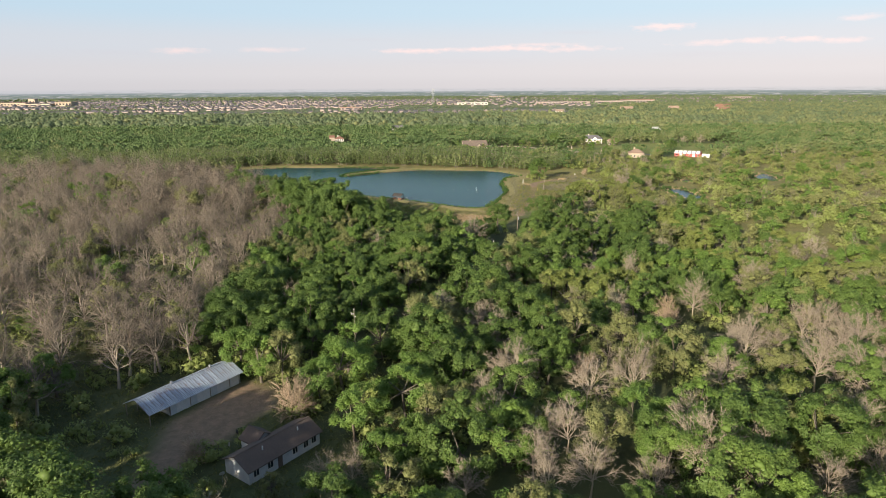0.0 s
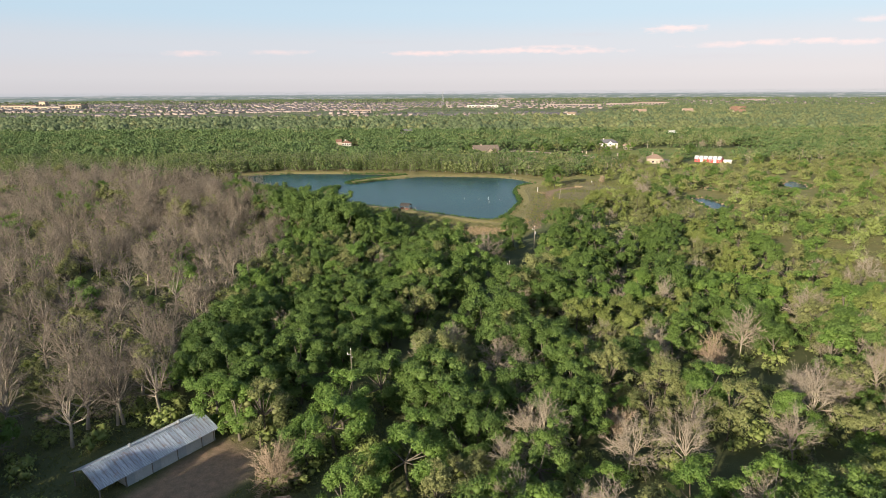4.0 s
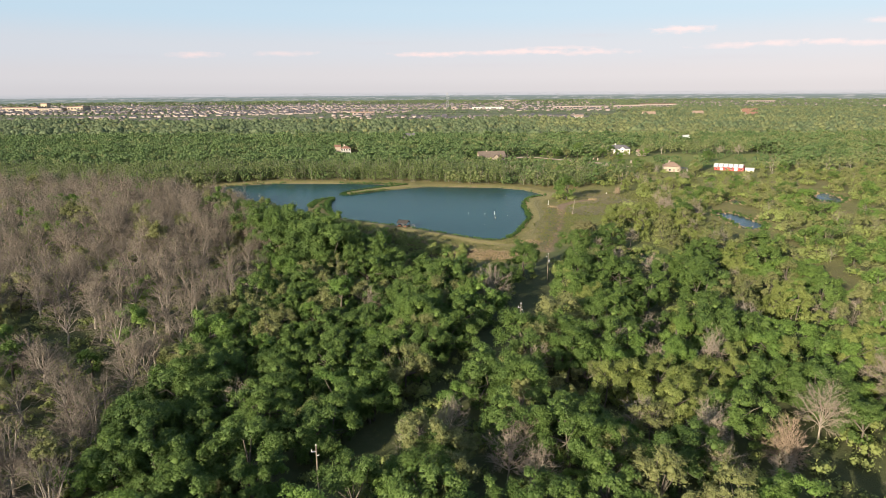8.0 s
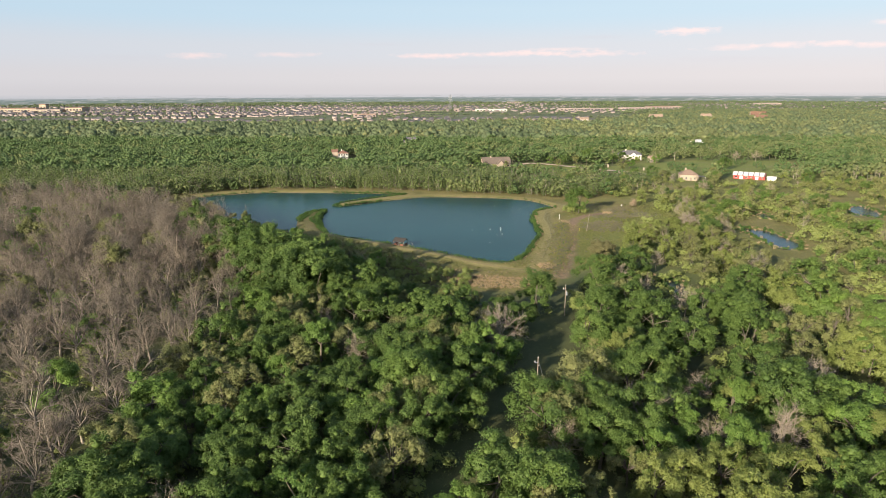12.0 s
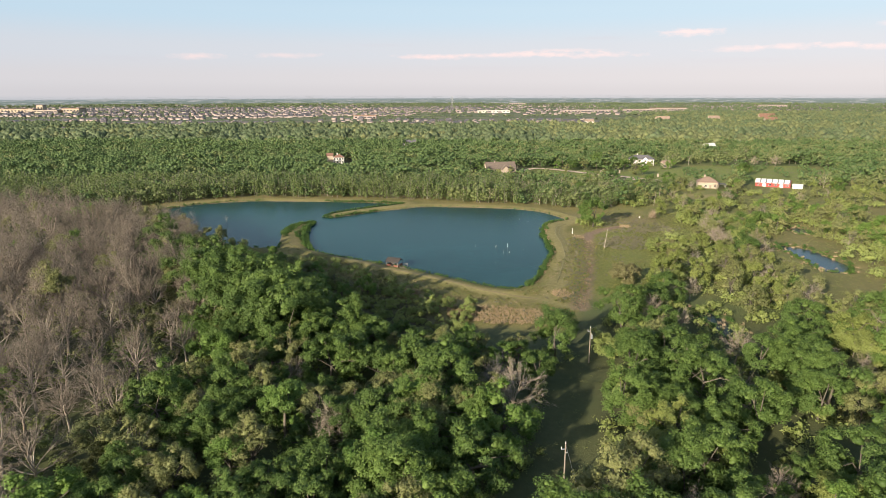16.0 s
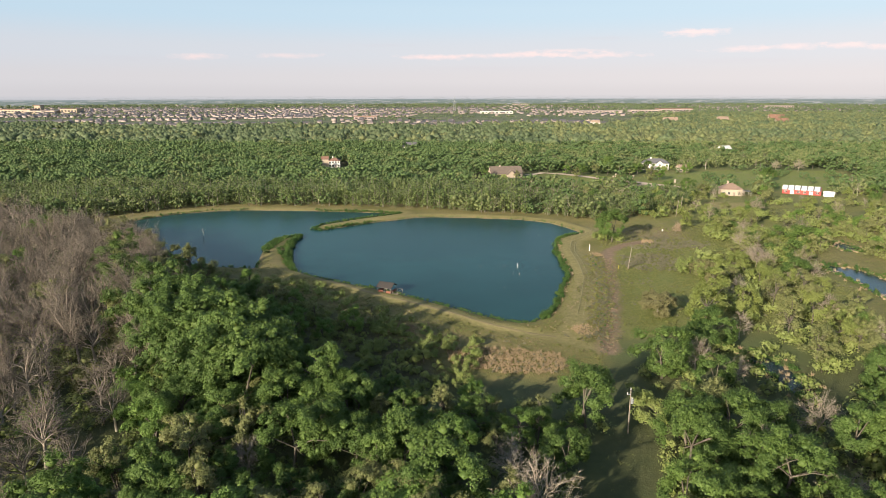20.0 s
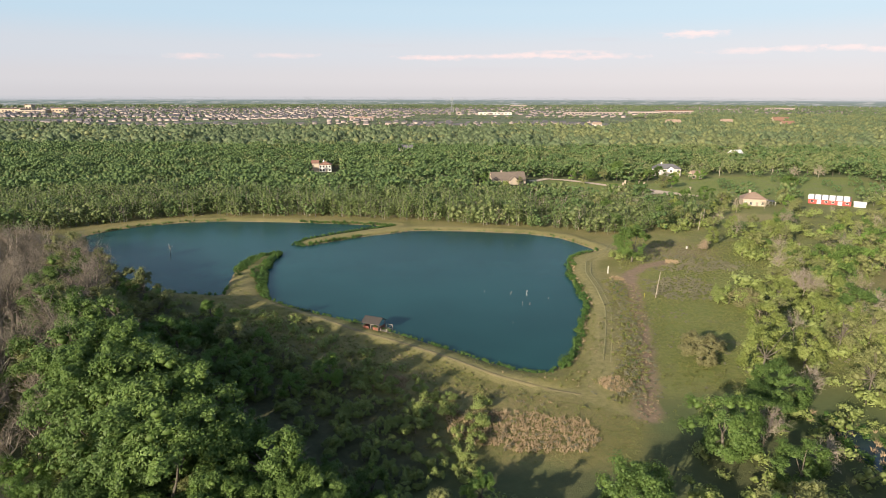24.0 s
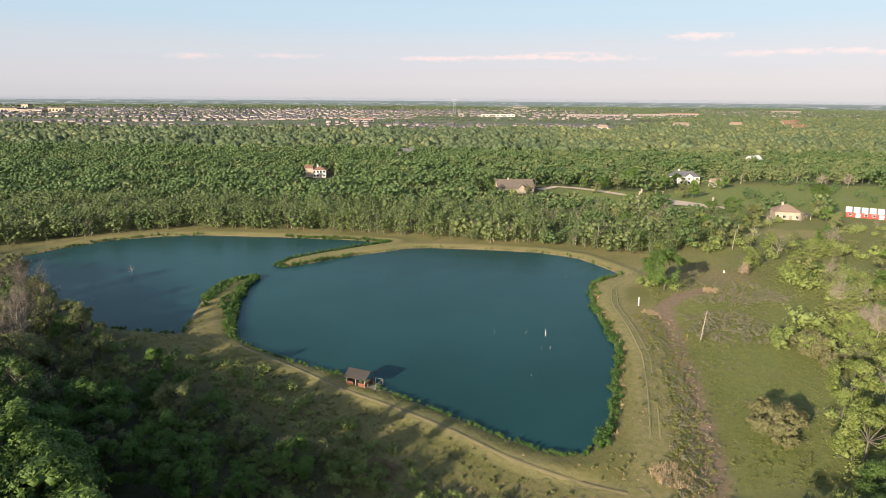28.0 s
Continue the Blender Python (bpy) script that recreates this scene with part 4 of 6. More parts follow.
def tall_forms(seed, n):
    """Thin young trees of the pond's far side, with pale stems."""
    forms = []
    for k in range(n):
        v, f, ends = crown_arrays(seed + k, 2.5, 0.1, 9.0, 9, 170, 0.3, up=0.1, heart=0.5)
        stems = [tube([(dx, dy, -0.3), (dx * 1.6, dy * 1.6, 8.6 + dx)], [0.13, 0.04], 3)[:2] for dx, dy in ((0, 0), (0.9, 0.3))]
        forms.append((join_arrays(stems), (v, f)))
    return forms


def scatter(kind, p, seed, lo=0.75, hi=1.2):
    r = np.random.default_rng(seed)
    for (x, y), s, a, k in zip(p, r.uniform(lo, hi, len(p)), r.uniform(0, 360, len(p)), r.integers(0, 12, len(p))):
        kind.joined.append((x, y, 0, s, a, k))


def clear_of_farms(p, m=6):
    ok = np.ones(len(p), bool)
    for f in FARM_FIELDS:
        ok &= signed(p, f) > m
    for f in CLEAR_FRONTS:
        ok &= signed(p, f) > 0
    return p[ok]


FRINGE_BARK = mottled("greyish_stems", (0.165, 0.15, 0.12), (0.225, 0.205, 0.165), 0.8)
FRINGE = Kind("fringe", "", [], tall_forms(200, 5), FRINGE_BARK, LEAF_FRINGE)
MIDDLE = Kind("middle", "", [], far_forms(220, 9, 7.2, 11.0, 190, 0.36, 20), BARK, LEAF_FAR_HAZED)
MIDDLE_PALE = Kind("middle_pale", "", [], far_forms(260, 6, 6.6, 10.4, 170, 0.36, 18), FRINGE_BARK, LEAF_MIXED)
MIDDLE_BARE = Kind("middle_bare", "", [], bare_forms(280, 3, 13.0, 5.0, (5, 4, 4), 0.22, 0.06), PALE_BARK, TWIG)
DISTANT = Kind("distant", "", [], far_forms(240, 6, 9.0, 10.0, 30, 0.75, 4), BARK, LEAF_DISTANT_HAZED)
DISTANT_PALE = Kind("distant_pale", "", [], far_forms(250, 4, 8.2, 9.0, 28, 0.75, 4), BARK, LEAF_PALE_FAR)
FAR_EDGE = [(-420, 475), (-205, 478), (-188, 488), (-168, 507), (-140, 520), (-90, 522), (-35, 513), (5, 501), (30, 499), (52, 489), (66, 480), (80, 478), (100, 500), (125, 520), (140, 545), (150, 568), (60, 575), (-420, 562)]
fr = spots(11, 4.4, -420, 165, 474, 575)
fr = fr[inside(fr, FAR_EDGE)]
east = fr[:, 0] > 35
scatter(FRINGE, fr[~east], 12, 0.6, 1.4)
scatter(FRINGE, fr[east], 13, 0.45, 0.95)
few = np.random.default_rng(28).uniform(size=len(fr)) < 0.09
fringe_bare = fr[few] + 1.5
mixed = np.random.default_rng(30).uniform(size=len(fr)) + 0.5 * value_noise(fr, 17, 3)
md = spots(13, 9.6, -720, 760, 470, 930)
md = md[seen_from_path(md, 30) & ~inside(md, FAR_EDGE)]
md = md[(md[:, 1] > 560) | ((md[:, 0] < -200) & (md[:, 1] > 475)) | ((md[:, 0] > 300) & (md[:, 1] > 560))]
md = clear_of_farms(md)
pick = np.random.default_rng(19).uniform(size=len(md)) + 0.5 * value_noise(md, 60, 9)
pick = pick + 0.42 * soft(-md[:, 0], -90, 10)
scatter(MIDDLE, md[pick < 0.98], 14, 0.72, 1.25)
scatter(MIDDLE_PALE, md[(pick >= 0.98) & (pick < 1.62)], 20, 0.65, 1.15)
scatter(MIDDLE_BARE, md[pick >= 1.62], 21, 0.6, 1.0)
scatter(MIDDLE_BARE, fringe_bare, 29, 0.6, 0.95)
scatter(MIDDLE, fr[mixed < 0.3], 31, 0.5, 1.0)
scatter(MIDDLE_PALE, fr[mixed > 1.25], 32, 0.5, 1.05)
fields = spots(22, 13.0, 120, 320, 540, 730)
fields = fields[np.any([inside(fields, f) for f in FARM_FIELDS[:1]], axis=0)]
fields = fields[np.random.default_rng(23).uniform(size=len(fields)) < 0.3]
scatter(MIDDLE, fields, 24, 0.35, 0.7)
HOUSE_ROW = [(-720, 1270), (-505, 1590)]
ds = spots(15, 13.0, -1750, 1800, 930, 2350)
ds = ds[seen_from_path(ds, 40)]
edge_of_town = 1400 + 40 * np.sin(ds[:, 0] * 0.004) + 40 * np.sin(ds[:, 0] * 0.013) + np.clip(ds[:, 0] - 250, 0, 500) * 1.6
ds = ds[(ds[:, 1] < edge_of_town) & (from_line(ds, HOUSE_ROW) > 26)]
ds = clear_of_farms(ds)
pick = np.random.default_rng(25).uniform(size=len(ds)) + 0.6 * value_noise(ds, 110, 4) + 0.5 * soft(-ds[:, 0], -200, 0)
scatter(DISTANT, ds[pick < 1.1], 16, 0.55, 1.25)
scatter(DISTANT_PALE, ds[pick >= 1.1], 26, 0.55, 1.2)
dd = spots(17, 30.0, -3400, 3400, 1500, 4500)
dd = dd[seen_from_path(dd, 60) & ((dd[:, 1] > 1750) | (dd[:, 0] > 350) | (np.random.default_rng(27).uniform(size=len(dd)) < 0.3)) & (value_noise(dd * (0.45, 1.6), 120, 5) > np.where((dd[:, 0] < 200) & (dd[:, 1] < 3300), 0.66, 0.5))]
in_town = (dd[:, 0] < 500) & (dd[:, 1] < 3400)
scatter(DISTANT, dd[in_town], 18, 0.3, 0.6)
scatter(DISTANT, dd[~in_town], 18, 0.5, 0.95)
FRINGE.join("fringe_wood", "slender olive trees with pale stems behind the pond")
MIDDLE.join("middle_wood", "dense mixed green wood beyond the pond")
MIDDLE_PALE.join("pale_wood", "paler olive trees of the wood beyond the pond")
MIDDLE_BARE.join("far_bare_wood", "bare grey trees of the wood beyond the pond")
DISTANT_PALE.join("distant_pale_wood", "distant pale olive woods")
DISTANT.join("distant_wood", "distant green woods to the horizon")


# ---- building kit ----
def box_into(bm, x0, x1, y0, y1, z0, z1):
    vs = [bm.verts.new((x, y, z)) for z in (z0, z1) for x, y in ((x0, y0), (x1, y0), (x1, y1), (x0, y1))]
    for f in ((3, 2, 1, 0), (4, 5, 6, 7), (0, 1, 5, 4), (1, 2, 6, 5), (2, 3, 7, 6), (3, 0, 4, 7)):
        bm.faces.new([vs[i] for i in f])
    return bm


def block(x0, x1, y0, y1, z0, z1, bevel=0.0):
    bm = box_into(bmesh.new(), x0, x1, y0, y1, z0, z1)
    if bevel:
        bmesh.ops.bevel(bm, geom=bm.edges[:], offset=bevel, segments=1, affect="EDGES")
    return bm


def slab(corners, thick):
    """A flat plate through four corners, thick downwards."""
    bm = bmesh.new()
    top = [bm.verts.new(c) for c in corners]
    low = [bm.verts.new((c[0], c[1], c[2] - thick)) for c in corners]
    n = len(corners)
    bm.faces.new(top)
    bm.faces.new(low[::-1])
    for i in range(n):
        bm.faces.new((top[i], low[i], low[(i + 1) % n], top[(i + 1) % n]))
    bmesh.ops.recalc_face_normals(bm, faces=bm.faces[:])
    return bm


def rod(a, b, r0, r1=None, sides=8):
    v, f = tube([a, tuple((np.array(a) + b) / 2), b], [r0, (r0 + (r1 or r0)) / 2, r1 or r0], sides)
    n = len(v)
    v = np.r_[v, [a], [b]]
    f = np.r_[f, [(k, n, (k + 1) % sides) for k in range(sides)], [(n - sides + k, n - sides + (k + 1) % sides, n + 1) for k in range(sides)]]
    bm = bmesh.new()
    vs = [bm.verts.new(p) for p in v]
    for t in f:
        bm.faces.new([vs[i] for i in t])
    bmesh.ops.recalc_face_normals(bm, faces=bm.faces[:])
    return bm


def gable_wall(x0, x1, y0, y1, wall, ridge):
    """Walls of a house with gables at both ends of x; solid."""
    bm = bmesh.new()
    ym = (y0 + y1) / 2
    ends = []
    for x in (x0, x1):
        ends.append([bm.verts.new(p) for p in ((x, y0, 0), (x, y1, 0), (x, y1, wall), (x, ym, ridge), (x, y0, wall))])
    bm.faces.new(ends[0][::-1])
    bm.faces.new(ends[1])
    for i in range(5):
        bm.faces.new((ends[0][i], ends[0][(i + 1) % 5], ends[1][(i + 1) % 5], ends[1][i]))
    bmesh.ops.recalc_face_normals(bm, faces=bm.faces[:])
    return bm


WHITE_WALL = mottled("weathered_white_siding", (0.52, 0.54, 0.56), (0.4, 0.42, 0.43), 0.7, 0.6)
CREAM_WALL = mottled("cream_render", (0.42, 0.345, 0.265), (0.34, 0.28, 0.22), 0.5, 0.7)
CREAM_WHITE = mottled("off_white_render", (0.58, 0.55, 0.5), (0.48, 0.45, 0.41), 0.5, 0.7)
PURE_WALL = mottled("white_render", (0.66, 0.63, 0.58), (0.55, 0.52, 0.47), 0.5, 0.7)
RED_WALL = mottled("red_barn_boards", (0.37, 0.065, 0.055), (0.28, 0.05, 0.045), 0.6, 0.6)
TERRACOTTA = mottled("terracotta_tiles", (0.25, 0.14, 0.10), (0.2, 0.115, 0.085), 0.6, 0.7)
BROWN_SHINGLE = mottled("brown_shingles", (0.13, 0.098, 0.08), (0.09, 0.07, 0.06), 0.5, 0.85)
FADED_SHINGLE = mottled("faded_brown_shingles", (0.34, 0.25, 0.19), (0.27, 0.19, 0.15), 0.5, 0.85)
HUT_SHINGLE = mottled("grey_brown_shingles", (0.06, 0.052, 0.047), (0.045, 0.04, 0.036), 0.5, 0.85)
MID_SHINGLE = mottled("mid_brown_shingles", (0.25, 0.175, 0.135), (0.19, 0.135, 0.105), 0.5, 0.85)
RANCH_SHINGLE = mottled("weathered_brown_shingles", (0.165, 0.13, 0.105), (0.125, 0.10, 0.085), 0.5, 0.85)
DARK_SHINGLE = mottled("dark_grey_shingles", (0.11, 0.11, 0.12), (0.16, 0.15, 0.15), 0.5, 0.85)
def corrugated():
    """Old roof sheets: each its own grey, with rain streaks down the slope and rust."""
    m, t, b = material("galvanised_sheet", 0.42, 0.35)
    own = node(t, "ObjectInfo").outputs["Random"]
    c = blend(t, own, (0.25, 0.30, 0.35), (0.42, 0.48, 0.54))
    lengthwise = node(t, "Mapping")
    lengthwise.inputs["Scale"].default_value = (6.0, 0.5, 0.5)
    t.links.new(node(t, "TexCoord").outputs["Object"], lengthwise.inputs["Vector"])
    c = blend(t, ramp(t, noise_of(t, 1.0, 4, lengthwise.outputs[0]), 0.42, 0.66), c, (0.17, 0.17, 0.18))
    c = blend(t, ramp(t, noise_of(t, 0.5, 4), 0.56, 0.72), c, (0.22, 0.15, 0.11))
    t.links.new(c, b.inputs["Base Color"])
    return m


GALVANISED = corrugated()
WHITE_METAL = mottled("white_sheet_metal", (0.64, 0.63, 0.62), (0.52, 0.52, 0.51), 0.4, 0.45)
OLD_WOOD = mottled("weathered_grey_timber", (0.26, 0.22, 0.18), (0.18, 0.15, 0.12), 1.2, 0.85)
PALE_WOOD = mottled("bleached_timber", (0.36, 0.31, 0.25), (0.27, 0.235, 0.19), 1.2, 0.85)
REDDISH_WOOD = mottled("red_stained_timber", (0.22, 0.085, 0.055), (0.16, 0.07, 0.05), 1.0, 0.75)
DARK_GLASS, _t, _b = material("dark_window_glass", 0.08)
_b.inputs["Base Color"].default_value = (0.02, 0.025, 0.03, 1)
_b.inputs["Specular IOR Level"].default_value = 0.5
BLACK_RUBBER = mottled("black_rubber", (0.02, 0.02, 0.02), (0.035, 0.035, 0.035), 2.0, 0.8)
PALE_PAVING = mottled("pale_gravel_paving", (0.6, 0.47, 0.36), (0.5, 0.39, 0.3), 0.15, 0.95)
STEEL = mottled("dull_steel", (0.42, 0.43, 0.44), (0.32, 0.33, 0.34), 1.5, 0.5, 0.6)


def thing(name, label, category, m, group=""):
    ob = tagged(new(name), label, category, group)
    ob.matrix_basis = m
    return ob


def window_on(parent, x, y, z, w, h, face=-1, frame_mat=None):
    """A window in a wall that runs along x: frame, sill, pane."""
    y0, y1 = sorted((y, y + face * 0.06))
    bm = bmesh.new()
    for x0, x1, z0, z1 in ((x - w / 2 - 0.08, x - w / 2, z, z + h), (x + w / 2, x + w / 2 + 0.08, z, z + h), (x - w / 2 - 0.08, x + w / 2 + 0.08, z + h, z + h + 0.08),
                           (x - 0.03, x + 0.03, z, z + h)):
        box_into(bm, x0, x1, y0, y1, z0, z1)
    win = part("window", bm, frame_mat or PURE_WALL, parent)
    part("sill", block(x - w / 2 - 0.12, x + w / 2 + 0.12, min(y, y + face * 0.14), max(y, y + face * 0.14), z - 0.08, z), frame_mat or PURE_WALL, win)
    part("pane", block(x - w / 2, x + w / 2, min(y, y + face * 0.03), max(y, y + face * 0.03), z, z + h), DARK_GLASS, win, "dark glass pane")
    return win


def door_on(parent, x, y, w, h, mat, face=-1):
    d = part("door", block(x - w / 2, x + w / 2, min(y, y + face * 0.07), max(y, y + face * 0.07), 0.05, h, 0.01), mat, parent)
    part("handle", block(x + w * 0.36, x + w * 0.42, min(y + face * 0.07, y + face * 0.12), max(y + face * 0.07, y + face * 0.12), 1.0, 1.12), STEEL, d)
    return d


def gable_roof(parent, x0, x1, y0, y1, wall, ridge, mat, over=0.5, thick=0.14):
    """Two roof slopes and a ridge cap, laid on the gable walls."""
    ym = (y0 + y1) / 2
    rise = (ridge - wall) / (ym - y0)
    zl, zr = wall - over * rise + thick, ridge + thick
    part("roof_slope", slab([(x0 - over, y0 - over, zl), (x1 + over, y0 - over, zl), (x1 + over, ym, zr), (x0 - over, ym, zr)], thick), mat, parent)
    part("roof_slope", slab([(x0 - over, ym, zr), (x1 + over, ym, zr), (x1 + over, y1 + over, zl), (x0 - over, y1 + over, zl)], thick), mat, parent)
    part("ridge_cap", block(x0 - over, x1 + over, ym - 0.14, ym + 0.14, zr - 0.03, zr + 0.05), mat, parent)


def hip_roof(parent, x0, x1, y0, y1, wall, ridge, mat, over=0.6):
    xa, xb, ya, yb, run = x0 - over, x1 + over, y0 - over, y1 + over, (y1 - y0) / 2 + over
    ym = (ya + yb) / 2
    a, b = (xa + run, ym, ridge), (xb - run, ym, ridge)
    for c in ([(xa, ya, wall), (xb, ya, wall), b, a], [(xb, yb, wall), (xa, yb, wall), a, b], [(xb, ya, wall), (xb, yb, wall), b], [(xa, yb, wall), (xa, ya, wall), a]):
        part("roof_slope", slab(c, 0.12), mat, parent)


# ---- farmyard ----
def barn():
    ob = thing("garage_barn", "long white garage barn with corrugated metal roof and open bay", "barn", pose(-53.6, 113.3, 0, 0, 0, 57.5))
    length, depth, wall, top = 16.8, 7.2, 2.75, 4.45
    part("wall", gable_wall(0, length, 0, depth, wall, top - 0.12), WHITE_WALL, ob)
    sheet_bm = bmesh.new()
    n, wide, run = 4, 1.11, 3.6 + 0.75
    low, high = [], []
    for i in range(n * 2 + 1):
        z = 0.1 if i % 2 else 0.0
        low.append(sheet_bm.verts.new((wide * i / (2 * n), 0, z)))
        high.append(sheet_bm.verts.new((wide * i / (2 * n), run, z + (top - wall) * run / 3.6)))
    for i in range(2 * n):
        sheet_bm.faces.new((low[i], low[i + 1], high[i + 1], high[i]))
    me = bpy.data.meshes.new("roof_sheet")
    sheet_bm.to_mesh(me)
    sheet_bm.free()
    me.materials.append(GALVANISED)
    drop = (top - wall) * 0.75 / 3.6
    for k in range(20):
        front = part("roof_sheet", me, None, ob)
        front.matrix_basis = pose(-4.7 + k * 1.1, -0.75, wall - drop + 0.03)
        back = part("roof_sheet", me, None, ob)
        back.matrix_basis = pose(-4.7 + k * 1.1 + 1.11, depth + 0.75, wall - drop + 0.03, 0, 0, 180)
    part("ridge_cap", block(-4.7, length + 0.55, depth / 2 - 0.22, depth / 2 + 0.22, top + 0.02, top + 0.12, 0.02), GALVANISED, ob)
    for x, y in ((-4.4, -0.3), (-4.4, depth), (-2.2, depth)):
        part("post", block(x - 0.08, x + 0.08, y - 0.08, y + 0.08, -0.2, wall - 0.2), OLD_WOOD, ob)
    part("beam", block(-4.6, 0, -0.35, -0.2, wall - 0.32, wall - 0.12), OLD_WOOD, ob)
    for x in (2.9, 7.6, 12.4, 15.4):
        w = 3.0 if x < 14 else 2.0
        d = part("garage_door", block(x - w / 2, x + w / 2, -0.06, 0.0, 0.05, 2.25), WHITE_METAL, ob, "white sectional garage door")
        for k in range(4):
            part("panel", block(x - w / 2 + 0.06, x + w / 2 - 0.06, -0.09, -0.06, 0.1 + k * 0.54, 0.58 + k * 0.54, 0.01), WHITE_METAL, d)
        part("door_post", block(x + w / 2, x + w / 2 + 0.14, -0.1, 0.0, 0.0, 2.4), OLD_WOOD, ob, "dark timber door post")
    part("corner_post", block(-0.12, 0.06, -0.1, 0.08, 0, 2.6), OLD_WOOD, ob)
    for x in (3.2, 12.3):
        v = part("vent", rod((x, depth / 2, top), (x, depth / 2, top + 0.5), 0.2, 0.2, 10), STEEL, ob, "round metal roof vent")
        part("cap", rod((x, depth / 2, top + 0.5), (x, depth / 2, top + 0.72), 0.34, 0.06, 10), STEEL, v)


def cottage():
    ob = thing("cottage", "low white cottage with a brown shingle roof and a rear wing", "house", pose(-31.9, 91.3, 0, 0, 0, 53.9))
    part("wall", gable_wall(0, 15.0, 0, 6.2, 2.5, 4.0), WHITE_WALL, ob)
    gable_roof(ob, 0, 15.0, 0, 6.2, 2.5, 4.0, BROWN_SHINGLE, 0.45)
    wing = part("wing_wall", gable_wall(0, 3.6, 0, 4.0, 2.4, 3.7), WHITE_WALL, ob)
    wing.matrix_basis = pose(9.6, 5.9, 0, 0, 0, 90)
    slopes = new("wing_roof")
    slopes.parent = ob
    slopes.matrix_basis = pose(9.6, 5.9, 0, 0, 0, 90)
    gable_roof(slopes, 0, 3.6, 0, 4.0, 2.4, 3.7, BROWN_SHINGLE, 0.35)
    for x in (1.4, 4.2, 6.2, 9.4, 11.8, 13.6):
        if x == 6.2:
            door_on(ob, x, 0, 0.95, 2.05, BROWN_SHINGLE)
        else:
            window_on(ob, x, 0, 0.95, 1.0, 1.05)
    for x, s in ((4.3, 0.4), (8.2, -0.6), (11.8, 0.8)):
        part("roof_vent", rod((x, 3.1 - 1.2 * (s > 0), 3.4), (x, 3.1 - 1.2 * (s > 0), 4.15), 0.12, 0.12, 8), WHITE_METAL, ob)


barn()
cottage()


def tyre():
    ob = thing("tyre", "old black tractor tyre lying in the grass", "tyre", pose(-38.2, 107.6, 0.0))
    bm = bmesh.new()
    rings = []
    for i in range(18):
        a = 2 * math.pi * i / 18
        rings.append([bm.verts.new(((0.8 + 0.25 * math.cos(b)) * math.cos(a), (0.8 + 0.25 * math.cos(b)) * math.sin(a), 0.25 + 0.25 * math.sin(b)))
                      for b in [2 * math.pi * j / 8 for j in range(8)]])
    for i in range(18):
        for j in range(8):
            bm.faces.new((rings[i][j], rings[(i + 1) % 18][j], rings[(i + 1) % 18][(j + 1) % 8], rings[i][(j + 1) % 8]))
    part("tread", bm, BLACK_RUBBER, ob)


tyre()
dish = thing("satellite_dish", "small white satellite dish beside the cottage", "satellite dish", pose(-36.5, 92.2, 0, 0, 0, 30))
part("pole", rod((0, 0, 0), (0, 0, 1.6), 0.05), STEEL, dish)
part("reflector", rod((0, -0.05, 1.6), (0, 0.15, 1.7), 0.5, 0.1, 14), WHITE_METAL, dish)
crate = thing("pallet", "pale wooden pallet lying by the yard", "pallet", pose(-39.6, 103.0, 0, 0, 0, 20))
for k in range(5):
    part("board", block(-0.7, 0.7, -0.6 + k * 0.26, -0.44 + k * 0.26, 0.1, 0.13), PALE_WOOD, crate)
for k in range(3):
    part("runner", block(-0.65 + k * 0.6, -0.55 + k * 0.6, -0.6, 0.62, 0.0, 0.1), PALE_WOOD, crate)


# ---- power line ----
def power_pole(x, y, tall, lean=0.0, arm=True, can=False, guy=False, turn=15):
    ob = thing("power_pole", "tall grey wooden power pole with insulators", "utility pole", pose(x, y, float(height(np.array([[x, y]]))[0]) - 0.15, 0, lean, turn), "poles of the power line")
    part("shaft", rod((0, 0, 0), (0, 0, tall), 0.15, 0.1, 8), PALE_WOOD if lean else OLD_WOOD, ob)
    if arm:
        a = part("bracket", block(-0.75, 0.05, -0.07, 0.07, tall - 1.0, tall - 0.86), STEEL, ob)
        part("insulator", rod((-0.7, 0, tall - 0.86), (-0.7, 0, tall - 0.45), 0.09, 0.06), PURE_WALL, a, "white porcelain insulator")
        part("insulator", rod((0, 0, tall), (0, 0, tall + 0.4), 0.09, 0.06), PURE_WALL, ob, "white porcelain insulator")
        part("insulator", rod((0.12, 0, tall - 1.7), (0.4, 0, tall - 1.6), 0.08, 0.06), PURE_WALL, ob, "white porcelain insulator")
    if can:
        c = part("transformer", rod((0.42, 0, tall - 2.9), (0.42, 0, tall - 2.0), 0.27, 0.27, 12), STEEL, ob, "grey transformer can")
        part("bushing", rod((0.42, 0, tall - 2.0), (0.42, 0, tall - 1.75), 0.06), PURE_WALL, c)
    if guy:
        part("guy_wire", rod((0.1, 0, tall - 0.5), (3.0, 0.6, 0.0), 0.025, 0.025, 4), STEEL, ob)
    return ob


power_pole(-22.5, 146.5, 9.6)
power_pole(16.3, 215.0, 9.7, guy=True)
power_pole(30.8, 268.4, 9.4, can=True)
power_pole(60.0, 386.0, 8.9, 7, arm=False)
power_pole(112.3, 494.0, 9.0, 6, arm=False)
power_pole(118.5, 506.0, 9.0, 5, arm=False)
marker = thing("marker_post", "short white post with a chamfered cap on the bank", "post", pose(51.5, 415.3, -0.1))
part("shaft", rod((0, 0, 0), (0, 0, 2.7), 0.2, 0.19, 10), PURE_WALL, marker)
part("cap", rod((0, 0, 2.7), (0, 0, 2.85), 0.22, 0.1, 10), PURE_WALL, marker)
